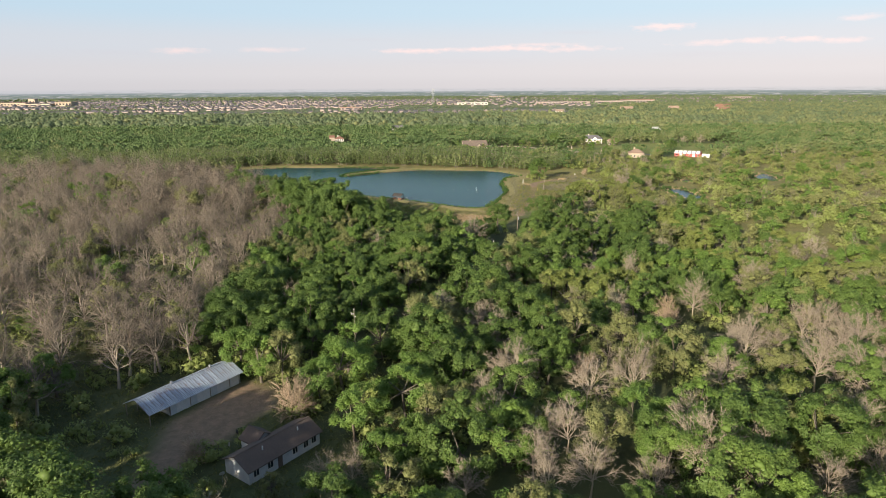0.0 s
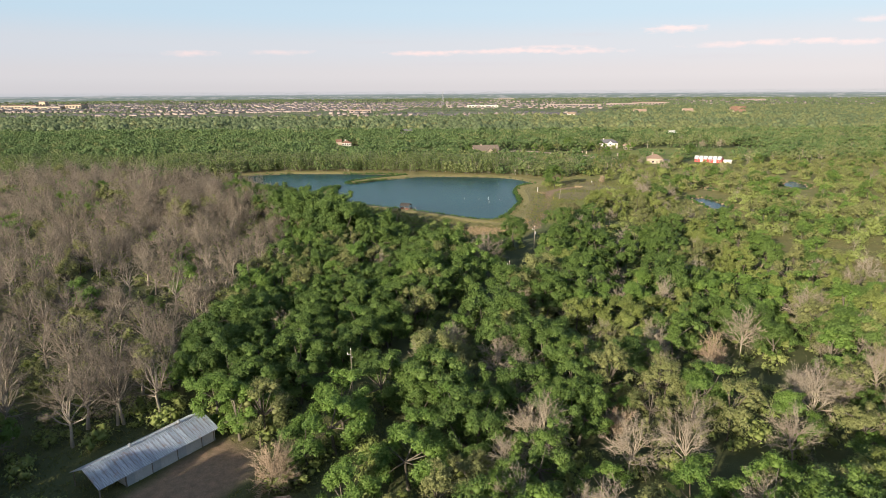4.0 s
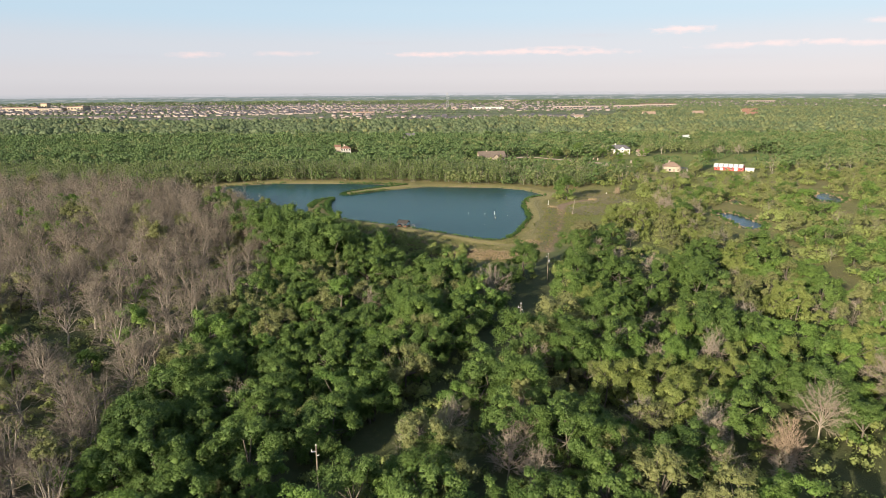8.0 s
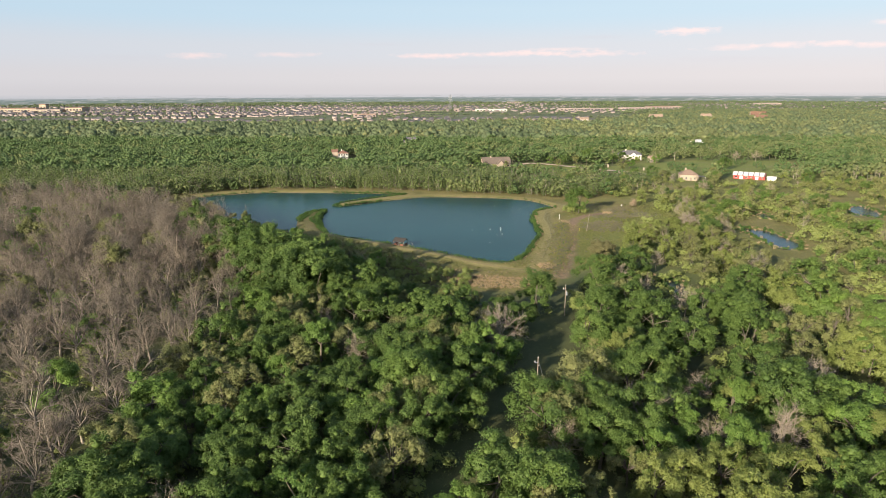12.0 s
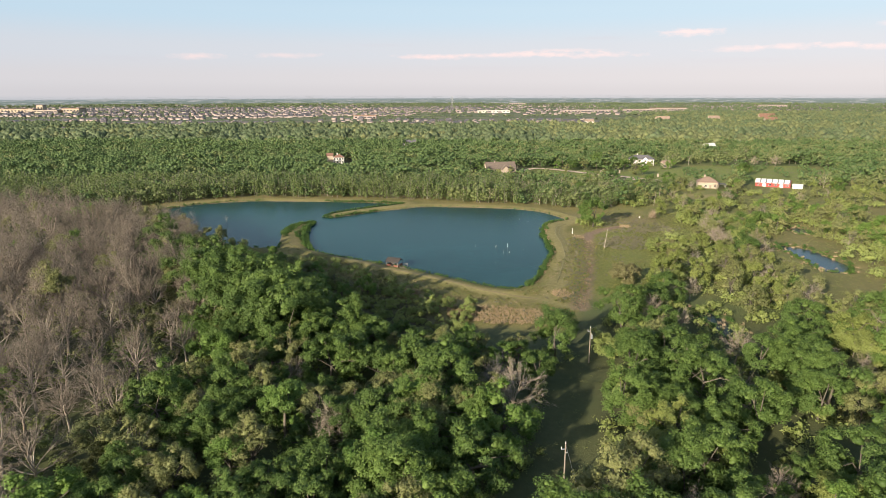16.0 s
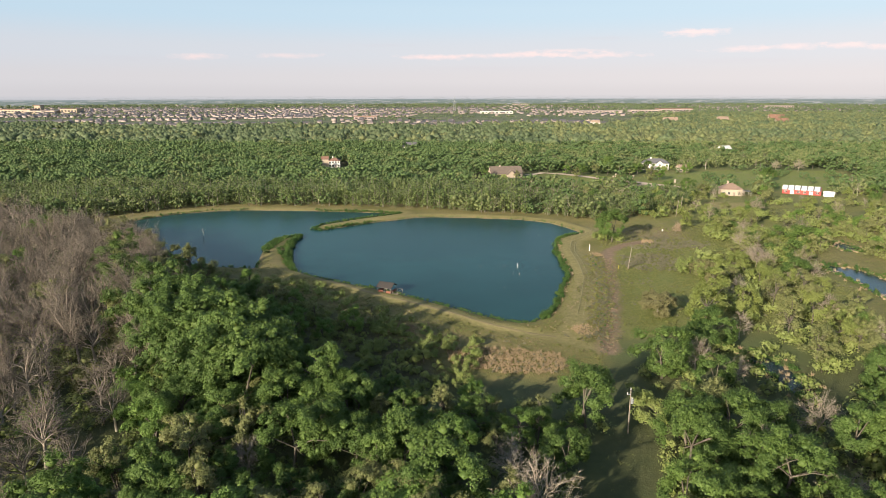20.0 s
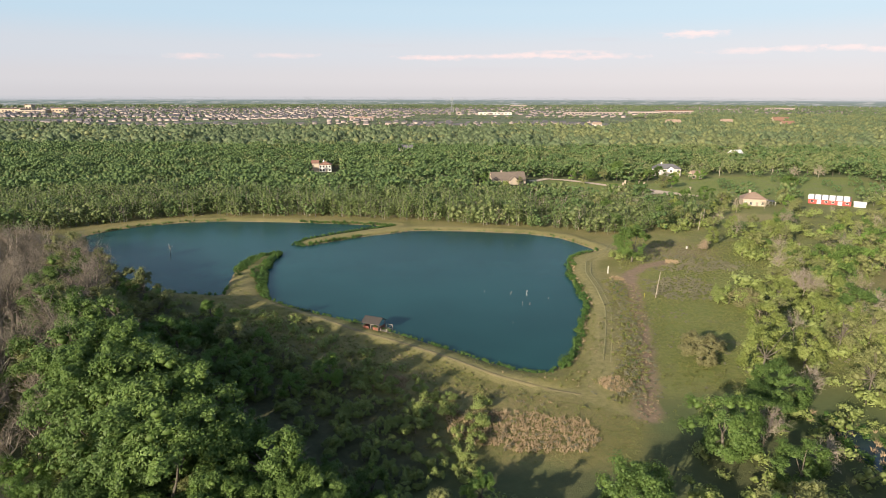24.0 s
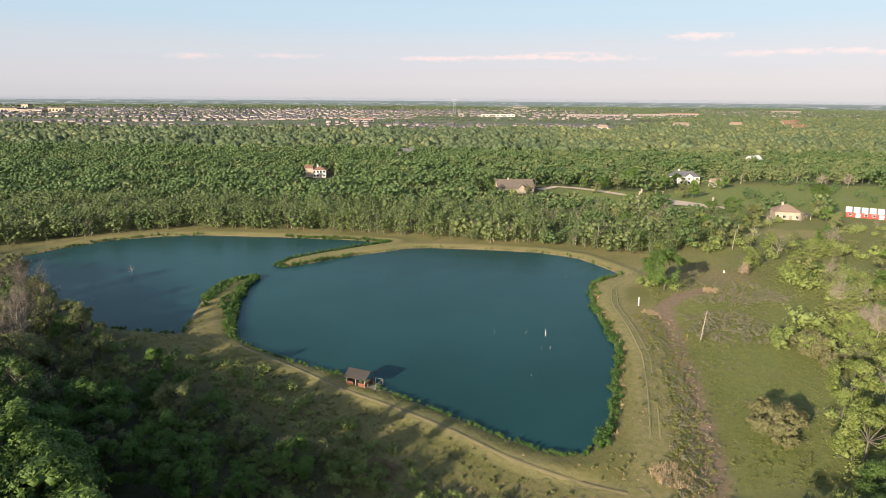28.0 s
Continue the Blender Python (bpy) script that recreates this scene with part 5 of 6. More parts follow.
stake = thing("yellow_stake", "short yellow marker stake in the grass", "stake", pose(56.8, 387.0, -0.1))
part("shaft", rod((0, 0, 0), (0, 0, 1.6), 0.07, 0.07, 6), mottled("yellow_paint", (0.6, 0.5, 0.06), (0.5, 0.4, 0.05), 1.0, 0.5), stake)
drum = thing("white_drum", "white plastic drum standing in the brown pasture", "drum", pose(93.5, 455.0, 0))
part("body", rod((0, 0, 0), (0, 0, 1.0), 0.34, 0.34, 12), PURE_WALL, drum)


# ---- pond ----
def boathouse():
    ob = thing("fishing_hut", "open timber fishing hut with shingle roof on the shore", "hut", pose(-29.0, 355.6, 0, 0, 0, -22))
    w, d = 4.7, 3.8
    for k in range(16):
        part("deck_board", block(-0.2 + k * 0.32, 0.09 + k * 0.32, -0.3, d + 0.3, 0.12, 0.18), OLD_WOOD, ob)
    for x in (0, w / 2, w):
        for y in (0, d):
            part("pile", rod((x, y, -2.2), (x, y, 0.12), 0.13, 0.13, 8), OLD_WOOD, ob)
            part("post", block(x - 0.07, x + 0.07, y - 0.07, y + 0.07, 0.18, 2.35), OLD_WOOD, ob)
    for x0, x1 in ((0.1, w / 2 - 0.65), (w / 2 + 0.65, w - 0.1)):
        for k in range(4):
            part("board", block(x0, x1, -0.05, 0.02, 0.24 + k * 0.22, 0.43 + k * 0.22), REDDISH_WOOD, ob)
    for x in (0, w):
        for k in range(4):
            part("board", block(x - 0.03, x + 0.03, 0.1, d - 0.1, 0.24 + k * 0.22, 0.43 + k * 0.22), REDDISH_WOOD, ob)
    part("table", block(1.2, 2.2, 2.0, 3.2, 0.9, 0.97), PALE_WOOD, ob)
    gable_roof(ob, 0, w, 0, d, 2.3, 3.3, HUT_SHINGLE, 0.45, 0.1)
    for k in range(8):
        part("side_deck_board", block(w + 0.3 + k * 0.26, w + 0.52 + k * 0.26, 0.6, 3.4, 0.08, 0.14), OLD_WOOD, ob)
    for x, y in ((w + 0.4, 0.6), (w + 2.3, 0.6), (w + 2.3, 4.0), (w + 0.4, 4.0)):
        part("rail_post", block(x - 0.05, x + 0.05, y - 0.05, y + 0.05, -2.0, 1.05), PALE_WOOD, ob)
    part("rail", block(w + 0.35, w + 2.35, 3.96, 4.04, 0.98, 1.06), PALE_WOOD, ob)
    part("rail", block(w + 2.26, w + 2.34, 0.6, 4.0, 0.98, 1.06), PALE_WOOD, ob)
    part("gangplank", slab([(w + 0.9, -0.5, 0.1), (w + 1.4, -0.7, 0.1), (w + 3.3, 1.0, -0.1), (w + 3.0, 1.3, -0.1)], 0.08), PALE_WOOD, ob)


boathouse()


def pond_post(x, y, tall, r=0.1):
    ob = thing("pond_stake", "pale stake standing in the pond", "stake", pose(x, y, -2.6), "stakes in the pond")
    part("shaft", rod((0, 0, 0), (0.05, 0, 2.2 + tall), r * 0.55, r * 0.4, 7), PALE_WOOD if tall < 1.5 else PURE_WALL, ob)


for x, y, tall, r in ((19.4, 389.2, 1.9, 0.14), (19.4, 379.7, 0.7, 0.2), (14.1, 390.2, 0.5, 0.12), (5.6, 390.2, 1.2, 0.06), (12.9, 363.3, 0.3, 0.14), (26.0, 385.8, 0.5, 0.08), (17.0, 379.0, 1.3, 0.05),
                      (14.6, 391.8, 0.5, 0.1), (30, 452, 0.5, 0.1), (20, 458, 0.5, 0.1), (-10, 462, 0.4, 0.1), (34, 447, 0.5, 0.08)):
    pond_post(x, y, tall, r)
for x, y, tall, seed in ((-121.6, 440.8, 6.0, 31), (-137.8, 424.1, 1.6, 33), (-119.8, 412.9, 0.8, 35)):
    stem, fine = bare_arrays(seed, tall * 0.8 + 2.0, 1.6, (4, 3, 2), 0.13, 0.03, 0.5)
    snag = tree_thing("dead_snag", stem, fine, LIMB_BARK, LIMB_BARK, "dead bleached snag standing in the pond", "dead tree", "branch")
    snag.matrix_basis = pose(x, y, -2.3)


# ---- farms beyond the pond ----
def villa(name, label, m, w, d, wall, ridge, wall_mat, roof_mat, storeys=1, hip=False, bays=5, chimney=True):
    ob = thing(name, label, "house", m)
    if hip:
        part("wall", block(0, w, 0, d, 0, wall), wall_mat, ob)
        hip_roof(ob, 0, w, 0, d, wall, ridge, roof_mat)
    else:
        part("wall", gable_wall(0, w, 0, d, wall, ridge - 0.1), wall_mat, ob)
        gable_roof(ob, 0, w, 0, d, wall, ridge, roof_mat)
    for s in range(storeys):
        for k in range(bays):
            x = w * (k + 0.5) / bays
            if s == 0 and k == bays // 2:
                door_on(ob, x, 0, 1.3, 2.3, OLD_WOOD)
            else:
                window_on(ob, x, 0, 0.9 + 3.0 * s, 1.4, 1.5)
    if chimney:
        c = part("chimney", block(w * 0.3, w * 0.3 + 1.1, d / 2 - 0.5, d / 2 + 0.5, wall, ridge + 1.2), wall_mat, ob)
        part("cap", block(w * 0.3 - 0.1, w * 0.3 + 1.2, d / 2 - 0.6, d / 2 + 0.6, ridge + 1.2, ridge + 1.35), roof_mat, c)
    return ob


brown = villa("ranch_house", "wide cream house under a large faded brown roof", pose(20.5, 650.5, 0, 0, 0, 12), 25, 12, 3.2, 8.4, CREAM_WALL, RANCH_SHINGLE)
cross = part("gable_wing", gable_wall(0, 5, 0, 6, 3.0, 6.0), CREAM_WALL, brown)
cross.matrix_basis = pose(18, -4.4, 0, 0, 0, 90)
for c in ([(11.6, -4.8, 2.9), (15, -4.8, 6.2), (15, 1.5, 6.2), (11.6, 1.5, 2.9)], [(15, -4.8, 6.2), (18.4, -4.8, 2.9), (18.4, 1.5, 2.9), (15, 1.5, 6.2)]):
    part("roof_slope", slab(c, 0.12), RANCH_SHINGLE, brown)
white = villa("white_villa", "two-storey white villa with a dark grey hipped roof", pose(153, 712, -0.6, 0, 0, -14), 22, 11, 6.3, 9.9, CREAM_WHITE, DARK_SHINGLE, 2, True, 6)
for k, (x, wd) in enumerate(((3.0, 4.0), (12.0, 5.0))):
    bay = part("gable_wing", gable_wall(0, 4, 0, wd, 6.2, 8.4), PURE_WALL, white)
    bay.matrix_basis = pose(x + wd, -2.0, 0, 0, 0, 90)
    for s in (-1, 1):
        mx = x + wd / 2
        part("roof_slope", slab([(mx, -2.4, 8.6), (mx + s * (wd / 2 + 0.4), -2.4, 6.0), (mx + s * (wd / 2 + 0.4), 2.2, 6.0), (mx, 2.2, 8.6)][:: s], 0.12), DARK_SHINGLE, white)
    window_on(white, mx, -2.0, 1.0, 1.6, 1.8)
    window_on(white, mx, -2.0, 4.0, 1.6, 1.6)
villa("guest_house", "small pink house with a brown roof", pose(178, 690, 0, 0, 0, 5), 8, 7, 4.2, 6.0, CREAM_WALL, FADED_SHINGLE, 1, False, 3, False)
villa("cream_house", "two-storey cream house with a brown hipped roof", pose(164, 566, 0, 0, 0, -12), 12.5, 10, 4.3, 7.7, CREAM_WALL, MID_SHINGLE, 1, True, 4)
garage = thing("carport", "grey lean-to carport beside the cream house", "carport", pose(177.5, 566, 0, 0, 0, -12))
part("roof", slab([(0, 0, 3.0), (5.5, 0, 2.6), (5.5, 7, 2.6), (0, 7, 3.0)], 0.14), DARK_SHINGLE, garage)
for x, y in ((5.2, 0.3), (5.2, 6.7), (0.3, 0.3), (0.3, 6.7)):
    part("post", block(x - 0.1, x + 0.1, y - 0.1, y + 0.1, 0, 2.65), PURE_WALL, garage)


def red_barn():
    ob = thing("red_barn", "long red stable with a white metal roof and white-framed windows", "barn", pose(208, 577, 0, 0, 0, -30))
    part("wall", gable_wall(0, 22, 0, 9, 3.0, 4.9), RED_WALL, ob)
    for k in range(6):
        x0 = k * 3.7 - 0.4
        part("roof_panel", slab([(x0, -0.6, 2.85), (x0 + 3.0, -0.6, 2.85), (x0 + 3.0, 4.5, 5.15), (x0, 4.5, 5.15)], 0.1), WHITE_METAL, ob)
        part("roof_panel", slab([(x0, 4.5, 5.15), (x0 + 3.0, 4.5, 5.15), (x0 + 3.0, 9.6, 2.85), (x0, 9.6, 2.85)], 0.1), WHITE_METAL, ob)
        part("skylight", slab([(x0 + 3.0, -0.4, 2.88), (x0 + 3.7, -0.4, 2.88), (x0 + 3.7, 4.5, 5.1), (x0 + 3.0, 4.5, 5.1)], 0.06), DARK_SHINGLE, ob, "dark roof strip")
    for k in range(6):
        x = 2.0 + k * 3.6
        if k in (1, 4):
            door_on(ob, x, 0, 2.2, 2.3, WHITE_METAL)
        else:
            window_on(ob, x, 0, 1.0, 1.4, 1.1)


red_barn()
shed = thing("white_shed", "small low white shed behind the stable", "shed", pose(227.5, 564, 0, 0, 0, -30))
part("wall", gable_wall(0, 6, 0, 4, 2.2, 3.0), PURE_WALL, shed)
gable_roof(shed, 0, 6, 0, 4, 2.2, 3.0, WHITE_METAL, 0.3)
orange = villa("tiled_house", "white house with terracotta tile roofs among trees", pose(-122, 722, 0, 0, 0, 8), 10, 9, 6.0, 8.6, PURE_WALL, TERRACOTTA, 2, True, 4)
side = part("wing_wall", block(-6, 0, 2, 9, 0, 7.5), CREAM_WALL, orange)
part("wing_roof", slab([(-6.6, 1.4, 7.4), (0, 1.4, 7.4), (0, 5.5, 9.6), (-6.6, 5.5, 9.6)], 0.12), TERRACOTTA, orange)
part("wing_roof", slab([(-6.6, 5.5, 9.6), (0, 5.5, 9.6), (0, 9.6, 7.4), (-6.6, 9.6, 7.4)], 0.12), TERRACOTTA, orange)
villa("far_white_house", "small white house among distant trees", pose(276, 852, 0, 0, 0, 25), 14, 8, 5.5, 9.0, PURE_WALL, WHITE_METAL, 1, False, 4, False)
villa("far_pale_house", "pale house among distant trees", pose(262, 1500, 0, 0, 0, 0), 18, 10, 7, 11.0, PURE_WALL, FADED_SHINGLE, 2, False, 4, False)
villa("far_pale_house", "pale house among distant trees", pose(-70, 860, 0, 0, 0, 0), 16, 9, 8, 12.5, PURE_WALL, DARK_SHINGLE, 2, False, 4, False)
for x, y, w in ((430, 1560, 30), (560, 1600, 24), (640, 1500, 26), (745, 1760, 40), (700, 1660, 26)):
    villa("far_brick_house", "distant house with a reddish roof among trees", pose(x, y, 0, 0, 0, 5), w, 14, 9, 15.0, CREAM_WALL, TERRACOTTA if w in (40, 26) else FADED_SHINGLE, 2, False, 3, False)
for x, y in ((118.8, 661), (126.5, 653.7), (130.1, 651.5), (154.4, 627), (113.9, 647.7)):
    ob = thing("gate_pillar", "pale stone gate pillar beside the farm drive", "pillar", pose(x, y, 0), "pillars along the drive")
    part("shaft", block(-0.5, 0.5, -0.5, 0.5, 0, 2.3, 0.04), CREAM_WALL, ob)
    part("cap", block(-0.65, 0.65, -0.65, 0.65, 2.3, 2.55, 0.05), CREAM_WALL, ob)


def strip(name, line, wide, z, mat, label):
    """A band of paving along a bent line."""
    pts = [Vector((x, y, 0)) for x, y in line]
    bm = bmesh.new()
    rows = []
    for i, p in enumerate(pts):
        d = (pts[min(i + 1, len(pts) - 1)] - pts[max(i - 1, 0)]).normalized()
        side_ = Vector((-d.y, d.x, 0)) * wide / 2
        rows.append([bm.verts.new((*(p + s * side_).xy, z)) for s in (-1, 1)])
    for a, b in zip(rows, rows[1:]):
        bm.faces.new((a[0], a[1], b[1], b[0]))
    me = bpy.data.meshes.new(name)
    bm.to_mesh(me)
    bm.free()
    me.materials.append(mat)
    return tagged(new(name, me), label, "road", kind="structure")


strip("farm_drive", [(50, 668), (64, 684), (78, 677), (92, 663), (109, 641), (127, 627), (140, 612), (152, 598)], 7.0, 0.32, PALE_PAVING, "pale gravel farm drive curving past the houses")
strip("drive_apron", [(125, 615), (135, 609), (147, 604)], 13, 0.36, PALE_PAVING, "wide pale gravel turning place")

def rut(line, aside, wide, mat):
    """A worn wheel track along a path, laid on the ground."""
    pts = []
    for a, b in zip(line, line[1:]):
        n = max(2, int(math.dist(a, b) / 1.4))
        pts += [(a[0] + (b[0] - a[0]) * k / n, a[1] + (b[1] - a[1]) * k / n) for k in range(n)]
    pts = np.array(pts)
    for _ in range(6):
        pts[1:-1] = (pts[:-2] + 2 * pts[1:-1] + pts[2:]) / 4
    d = np.gradient(pts, axis=0)
    d /= np.linalg.norm(d, axis=1)[:, None]
    side_ = np.c_[-d[:, 1], d[:, 0]]
    rows = []
    for s, lift in ((-0.9, -0.15), (-0.4, 0.07), (0.4, 0.07), (0.9, -0.15)):
        w = wide * (0.8 + 0.4 * np.sin(np.arange(len(pts)) * 0.7 + s * 3) ** 2)
        p = pts + side_ * (aside + s * w)[:, None]
        rows.append(np.c_[p, height(p) + lift])
    n = len(pts)
    me = mesh_of("wheel_rut", np.concatenate(rows), np.array([(k * n + i, k * n + i + 1, k * n + i + n + 1, k * n + i + n) for k in range(3) for i in range(n - 1)])[:, ::-1], 4)
    me.materials.append(mat)
    tagged(new("wheel_rut", me), "worn straw-coloured line along the grassy bank", "path", kind="structure")


RUT_EARTH = mottled("worn_straw_earth", (0.215, 0.172, 0.088), (0.168, 0.146, 0.066), 0.35)
STRAW_TRACK = mottled("mown_straw_lines", (0.275, 0.235, 0.11), (0.225, 0.205, 0.085), 0.5)
rut(PATH_NEAR[1:9], 0.0, 0.9, RUT_EARTH)
for aside in (-1.6, 0.2):
    rut(PATH_EAST[1:], aside, 0.4, STRAW_TRACK)

# ---- the distant town ----
PALE_FACADE = mottled("pale_town_walls", (0.36, 0.295, 0.27), (0.24, 0.20, 0.19), 0.02, 0.8)
TOWN_ROOF = foliage("town_roofs", (0.075, 0.073, 0.085), (0.125, 0.115, 0.122), (0.19, 0.165, 0.165), 0.0)


def town_forms():
    forms = []
    for w, d, h, r in ((16, 12, 5.5, 9.5), (13, 14, 6.0, 10.0), (20, 11, 4.0, 8.0)):
        v = np.array([(x, y, z) for z in (0, h) for x, y in ((-w / 2, -d / 2), (w / 2, -d / 2), (w / 2, d / 2), (-w / 2, d / 2))] + [(-w / 2, 0, r), (w / 2, 0, r)], float)
        walls = np.array([(0, 1, 5), (0, 5, 4), (1, 2, 6), (1, 6, 5), (2, 3, 7), (2, 7, 6), (3, 0, 4), (3, 4, 7), (4, 7, 8), (5, 9, 6)])
        roof = np.array([(4, 5, 9), (4, 9, 8), (6, 7, 8), (6, 8, 9)])
        lift = v.copy()
        lift[4:] += (0, 0, 0.15)
        lift[4:8, :2] *= 1.08
        forms.append(((v, walls), (lift, roof)))
    return forms


TOWN = Kind("town", "", [], town_forms(), PALE_FACADE, TOWN_ROOF)
tr = np.random.default_rng(41)


def town_block(x0, x1, y0, y1, dx, dy, fill=0.85, slope=0.0):
    for y in np.arange(y0, y1, dy):
        for x in np.arange(x0, x1, dx):
            if tr.uniform() < fill:
                TOWN.joined.append((x + tr.normal() * 3, y + slope * x + tr.normal() * 6, 0, tr.uniform(0.5, 0.85), tr.choice([0, 90, 12, -15]), int(tr.integers(0, 9))))


town_block(-1100, -330, 1490, 1600, 22, 38, 0.7, 0.0)
town_block(-1060, -430, 2238, 2340, 17, 34, 0.85, 0.6)
town_block(-720, -500, 2402, 2445, 16, 30, 0.85, 1.58)
town_block(-1900, -150, 2080, 2300, 22, 50, 0.9, 0.05)
town_block(-1700, 100, 2400, 3200, 24, 70, 0.8, 0.03)
town_block(-110, 330, 1470, 1720, 20, 36, 0.85)
town_block(-330, -110, 1600, 1800, 24, 60, 0.5)
town_block(-300, 2300, 2700, 3900, 34, 130, 0.65)
town_block(-2500, -500, 3300, 4200, 45, 180, 0.6)
town_block(100, 1600, 2150, 2700, 32, 110, 0.55)
town_block(-2300, -1650, 2250, 3200, 30, 90, 0.6)
TOWN.join("suburb_houses", "rows of distant suburban houses with grey and brown roofs")
for k, (x, y, w, d, h, mat) in enumerate(((-1640, 2480, 130, 60, 13, TERRACOTTA), (-1530, 2460, 110, 50, 9, PALE_FACADE), (-1440, 2490, 60, 50, 15, TERRACOTTA), (-1610, 2560, 24, 24, 26, TERRACOTTA),
                                          (450, 2430, 190, 40, 8, PALE_FACADE), (640, 2480, 110, 40, 9, PALE_FACADE), (760, 2540, 120, 50, 12, TERRACOTTA), (110, 2390, 110, 30, 7, CREAM_WHITE),
                                          (-260, 1850, 60, 24, 8, TERRACOTTA), (-12, 2330, 16, 14, 10, PALE_FACADE), (330, 4000, 90, 40, 9, PALE_FACADE), (1500, 3300, 120, 40, 9, PALE_FACADE))):
    ob = thing("commercial_building", "distant flat-roofed commercial building with pale walls", "building", pose(x, y, 0, 0, 0, 3))
    part("wall", block(-w / 2, w / 2, -d / 2, d / 2, 0, h), CREAM_WALL if x < -1400 else PALE_FACADE if mat is TERRACOTTA else mat, ob)
    part("roof", block(-w / 2 - 1, w / 2 + 1, -d / 2 - 1, d / 2 + 1, h, h + 1.2), mat, ob)
    for j in range(int(w // 12)):
        x0 = -w / 2 + 4 + j * 12
        part("window", block(x0, x0 + 6, -d / 2 - 0.3, -d / 2, h * 0.35, h * 0.7), DARK_GLASS, ob)


def lattice_tower(x, y, tall):
    ob = thing("pylon", "grey steel lattice pylon far away", "pylon", pose(x, y, 0))
    for sx in (-1, 1):
        for sy in (-1, 1):
            part("leg", rod((sx * 5, sy * 5, 0), (sx * 0.8, sy * 0.8, tall), 0.5, 0.35, 4), STEEL, ob)
    for z in (0.7, 0.82, 0.94):
        part("cross_arm", block(-7, 7, -0.4, 0.4, tall * z - 0.4, tall * z + 0.4), STEEL, ob)
    for k in range(4):
        r0, r1 = 5 - k, 4 - k
        for s in (-1, 1):
            part("brace", rod((-r0 * s, -r0, tall * k / 5), (r1 * s, -r1, tall * (k + 1) / 5), 0.3, 0.3, 4), STEEL, ob)


lattice_tower(-36, 2450, 58)

# ---- weeds, reeds and rough grass ----
def tuft_forms(seed, n, blades, wide, tall, size):
    forms = []
    for k in range(n):
        r = np.random.default_rng(seed + k)
        root = np.c_[r.normal(size=(blades, 2)) * wide * 0.35, np.zeros(blades) - 0.05]
        tip = root + np.c_[r.normal(size=(blades, 2)) * wide * 0.5, tall * r.uniform(0.5, 1.2, blades)]
        side_ = np.c_[r.normal(size=(blades, 2)), np.zeros(blades)] * size
        v = np.stack([root - side_, root + side_, tip], 1).reshape(-1, 3)
        f = np.arange(len(v)).reshape(-1, 3)
        forms.append(((v[:3] * 0.01, f[:1]), (v, f)))
    return forms


def weed_forms(seed, n, wide, tall, lobes, leaves, size):
    forms = []
    for k in range(n):
        v, f, e = crown_arrays(seed + k, wide, 0.0, tall, lobes, leaves, size, core=True, up=0.8)
        forms.append(((v[:3], f[:1]), (v, f)))
    return forms


def along(line, step, seed, wide, closed=False):
    r = np.random.default_rng(seed)
    out = []
    for a, b in zip(line, line[1:] + (line[:1] if closed else [])):
        a, b = np.array(a, float), np.array(b, float)
        for s in np.arange(0, 1, step / np.linalg.norm(b - a)):
            out.append(a + (b - a) * s + r.normal(size=2) * wide)
    return np.array(out)


def sow(kind, p, seed, lo, hi, chance=1.0):
    r = np.random.default_rng(seed)
    p = p[r.uniform(size=len(p)) < chance]
    z = height(p)
    for (x, y), h, s, a, k in zip(p, z, r.uniform(lo, hi, len(p)), r.uniform(0, 360, len(p)), r.integers(0, 12, len(p))):
        kind.joined.append((x, y, max(h, -0.5), s, a, k))


WEED = Kind("weed", "", [], weed_forms(350, 5, 0.9, 0.75, 3, 42, 0.15), BARK, LEAF_GRASS)
REED = Kind("reed", "", [], weed_forms(300, 4, 0.75, 0.8, 5, 60, 0.17), BARK, LEAF_BANK)
RUSSET = Kind("russet", "", [], tuft_forms(320, 4, 26, 0.8, 1.1, 0.07), BARK, DRY_WEED)
GREYW = Kind("grey_weed", "", [], weed_forms(330, 4, 1.0, 0.8, 6, 70, 0.16), BARK, GREY_WEED)
GRASS = Kind("grass", "", [], tuft_forms(340, 4, 9, 0.5, 0.32, 0.045), BARK, LEAF_GRASS)
east_shore, south_shore, pen_shore = POND[0:11], POND[10:22], POND[21:32]
sow(REED, along(east_shore, 0.5, 1, 0.55), 1, 0.5, 1.4, 0.8)
sow(REED, along(south_shore, 0.7, 2, 0.35), 2, 0.45, 0.9, 0.8)
sow(REED, along(pen_shore, 0.3, 3, 0.7), 3, 0.6, 1.5, 0.9)
tip = spots(63, 1.1, -92, -66, 392, 444)
tip = tip[(signed(tip, POND) > 0.3) & (tip[:, 1] + 0.5 * tip[:, 0] > 366)]
sow(REED, tip[np.abs(from_line(tip, [(-76, 385), (-80, 410), (-79, 440)])) > 1.0], 28, 0.4, 1.0, 0.7)
sow(REED, along(POND[45:55], 0.6, 4, 0.5), 4, 0.7, 1.3, 0.9)
sow(REED, along(POND[32:45], 1.0, 5, 0.5), 5, 0.6, 1.2, 0.5)
sow(REED, along(POND[54:], 1.0, 5, 0.3), 5, 0.4, 0.8, 0.5)
sow(RUSSET, along(POND[0:10], 1.6, 7, 0.3) + (1.4, 0), 8, 0.4, 0.7, 0.6)
for k, pool in enumerate((POND_TWO, POND_THREE, POND_FOUR, CREEK)):
    sow(REED, along(pool, 0.8, 70 + k, 0.7, True), 74 + k, 0.5, 1.3, 0.8)
    sow(RUSSET, along(pool, 0.9, 80 + k, 1.6, True), 84 + k, 0.5, 0.9, 0.6)
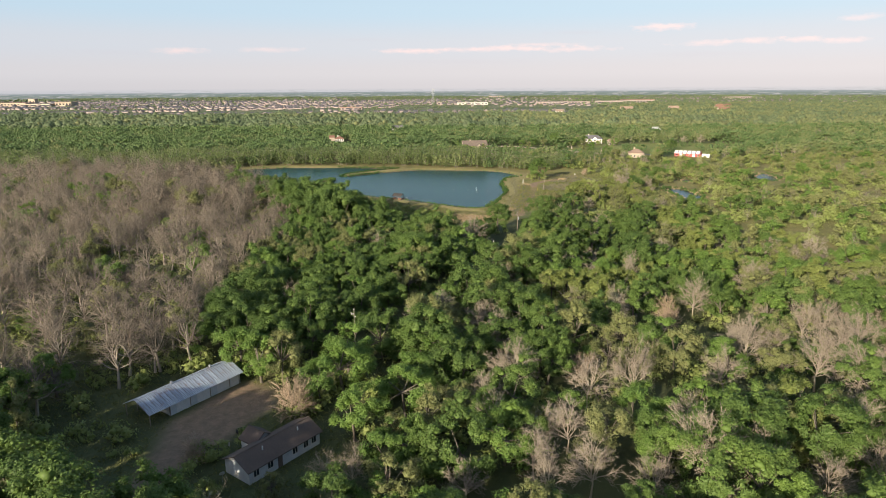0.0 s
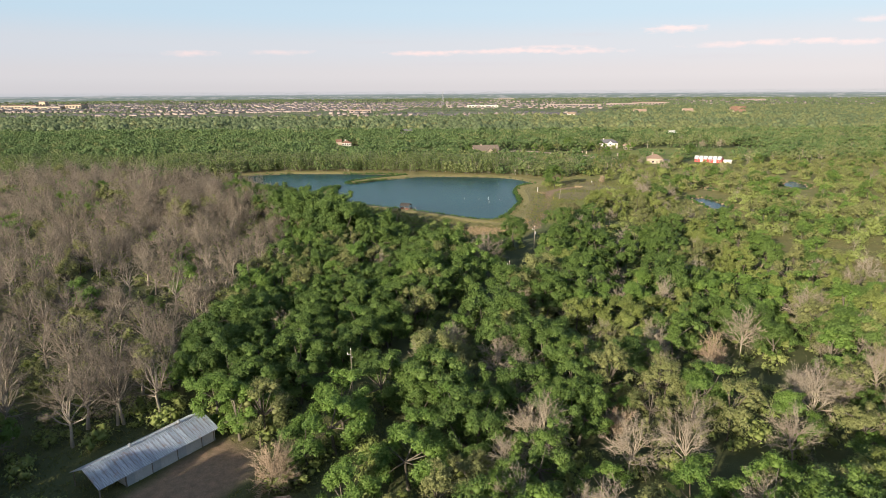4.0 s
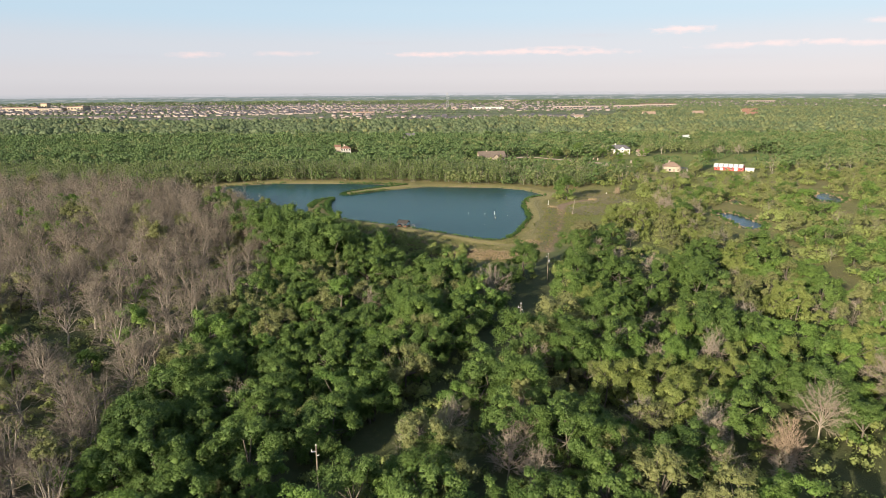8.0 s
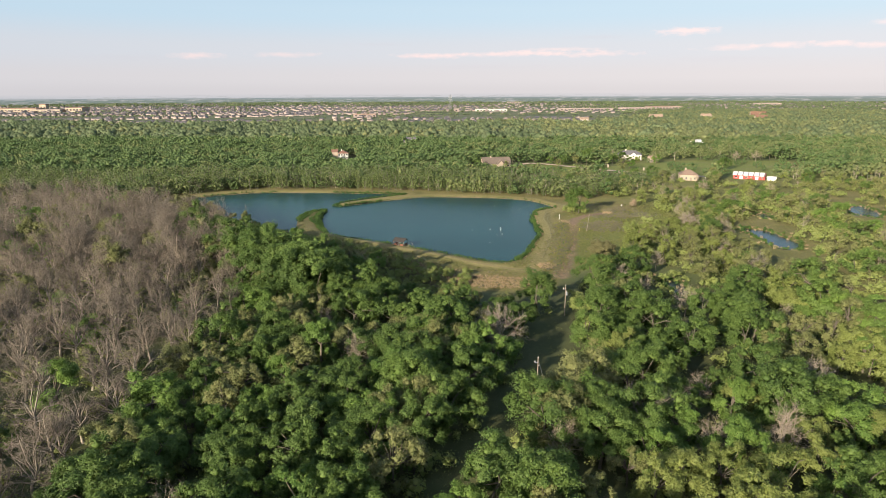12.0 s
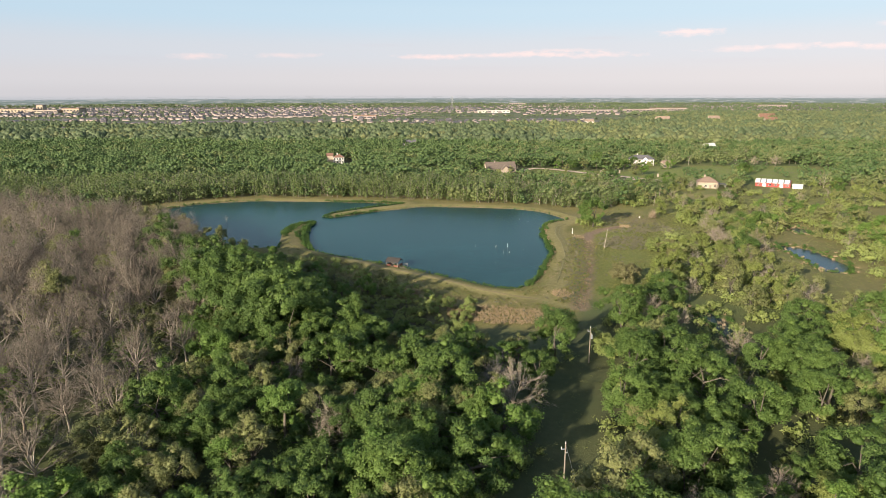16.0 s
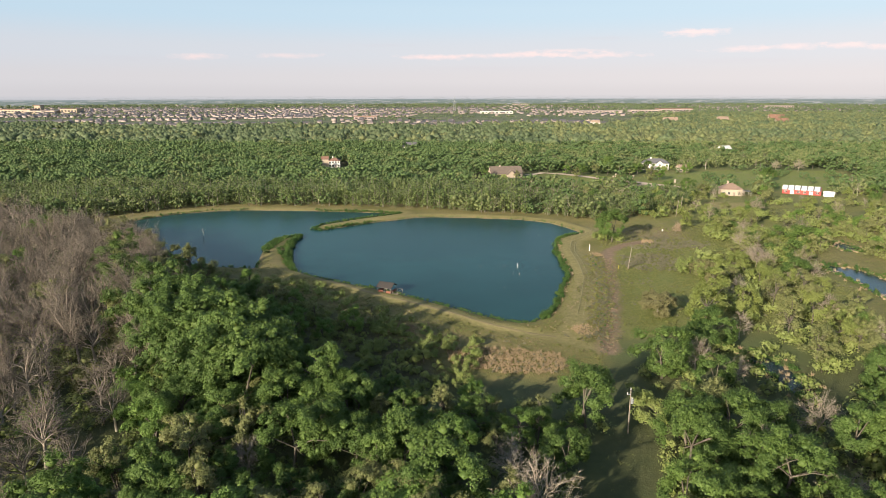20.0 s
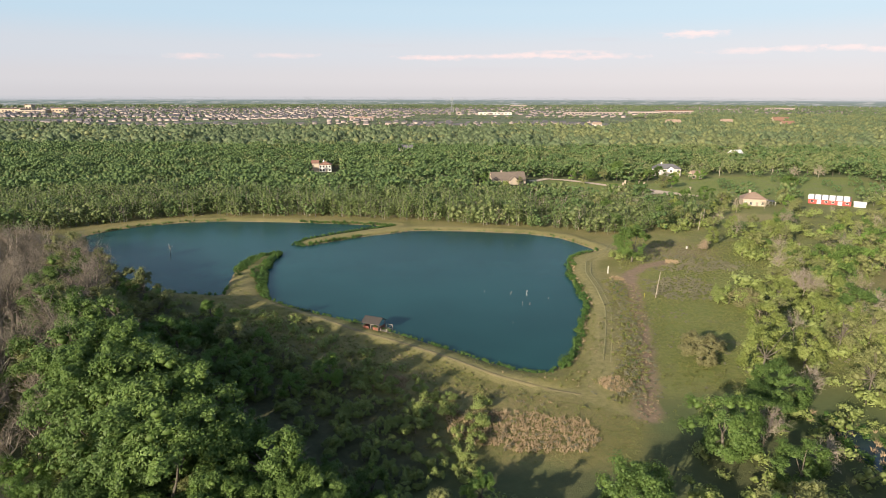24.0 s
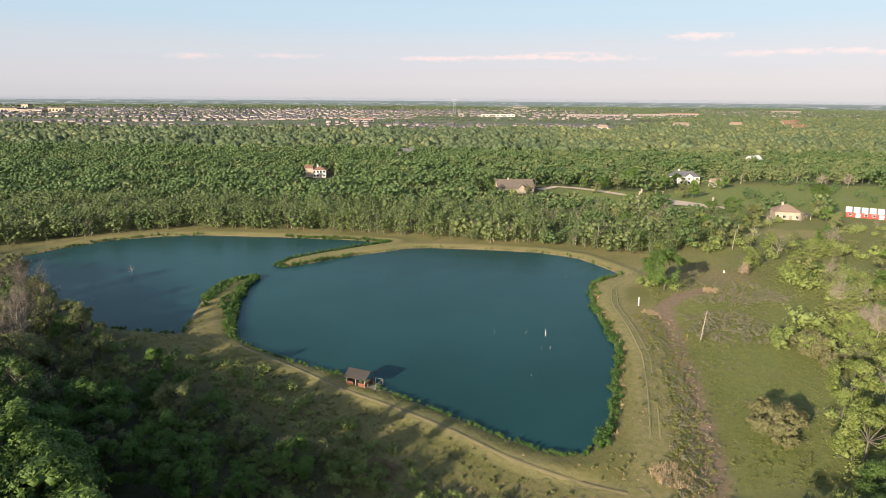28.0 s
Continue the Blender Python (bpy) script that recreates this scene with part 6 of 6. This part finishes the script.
RUSSET_BED = [(-5, 309), (10, 310), (23, 306), (25, 299), (20, 294), (6, 295), (-4, 299)]
bed = spots(51, 0.85, -8, 30, 290, 314)
sow(RUSSET, bed[inside(bed, RUSSET_BED)], 9, 0.35, 0.85, 0.8)
sow(GREYW, bed[inside(bed, RUSSET_BED)], 27, 0.3, 0.6, 0.15)
for cx, cy, rr in ((33, 323, 4.0), (-18, 322, 4.5), (80, 432, 3.0), (53, 408, 2.5)):
    spot = spots(52, 0.9, cx - rr, cx + rr, cy - rr, cy + rr)
    sow(RUSSET, spot[np.hypot(*(spot - (cx, cy)).T) < rr * 0.9], 10, 0.6, 1.1)
DITCH = [(33, 318), (38, 330), (42, 345), (45.5, 360), (47.5, 375), (49.5, 392), (51, 405)]
sow(GREYW, along(DITCH, 0.35, 11, 1.9), 12, 0.35, 0.8)
sow(WEED, along(DITCH, 0.22, 21, 2.2), 22, 0.3, 0.75)
sow(REED, along(DITCH, 3.0, 13, 1.3), 13, 0.4, 0.7)
sow(GREYW, along(TRACK[:7], 0.5, 36, 2.0), 37, 0.25, 0.5)
sow(RUSSET, along(TRACK[:8], 0.4, 38, 1.1), 39, 0.18, 0.36)
heath = spots(53, 1.5, 55, 125, 360, 470)
patchy = np.minimum(np.hypot((heath[:, 0] - 72) / 1.0, (heath[:, 1] - 396) / 1.3), np.hypot((heath[:, 0] - 84) / 1.6, heath[:, 1] - 428)) + 6 * value_noise(heath, 5, 2)
heath = heath[(patchy < 14.5) & (from_line(heath, TRACK) > 3.5)]
sow(GREYW, heath, 14, 0.4, 1.0, 0.62)
mead = spots(60, 1.7, 45, 130, 318, 470)
mead = mead[inside(mead, PASTURE) & (from_line(mead, TRACK) > 2.5)]
sow(WEED, mead[value_noise(mead, 7, 6) > 0.42], 23, 0.2, 0.5, 1.0)
sow(GREYW, mead[value_noise(mead, 9, 11) > 0.62], 40, 0.2, 0.5, 0.4)
verge = spots(61, 1.9, -60, 40, 300, 366)
verge = verge[inside(verge, MEADOW_SOUTH) & (signed(verge, POND) > 4) & (from_line(verge, PATH_NEAR) > 2)]
sow(WEED, verge[value_noise(verge, 6, 8) > 0.4], 24, 0.25, 0.6, 0.5)
sow(RUSSET, verge[value_noise(verge, 5, 12) > 0.56], 41, 0.25, 0.5, 0.5)
sow(GREYW, verge[value_noise(verge, 8, 13) > 0.6], 42, 0.2, 0.45, 0.35)
lawn = spots(54, 1.15, -110, 60, 288, 400)
lawn = lawn[inside(lawn, MEADOW_SOUTH) & (signed(lawn, POND) > 1.5) & (from_line(lawn, PATH_NEAR) > 1.8) & (from_line(lawn, PATH_EAST) > 3)]
sow(GRASS, lawn, 16, 0.6, 1.5, 0.8)
field = spots(55, 1.8, 45, 130, 322, 470)
sow(GRASS, field[inside(field, PASTURE) & (from_line(field, TRACK) > 2)], 17, 0.7, 1.8, 0.8)
rough = spots(56, 2.6, 45, 230, 250, 520)
rough = rough[(inside(rough, PASTURE) | inside(rough, SCRUB)) & (from_line(rough, TRACK) > 2.5) & (signed(rough, POND_TWO) > 1)]
sow(GRASS, rough, 18, 0.9, 1.7, 0.7)
yard_grass = spots(57, 1.2, -80, -14, 78, 140)
sow(GRASS, yard_grass[(signed(yard_grass, YARD) > 0.8)], 19, 0.8, 1.9, 0.85)
row_grass = np.concatenate([along(ROW_OF_POLES[1:4], 1.2, 58, 2.6), along(ROW_OF_POLES[3:5], 1.2, 59, 3.0)])
sow(GRASS, row_grass[signed(row_grass, YARD) > 1], 20, 0.7, 1.5)
WEED.join("meadow_weeds", "low lumpy green weeds in the rough grass")
REED.join("shore_weeds", "dark green weeds and reeds along the water's edge")
RUSSET.join("russet_weeds", "tall dry russet weeds in the meadow")
GREYW.join("rough_brush", "low grey-brown brush along the ditch and pasture")
GRASS.join("grass_tufts", "rough green grass tufts of the meadow")
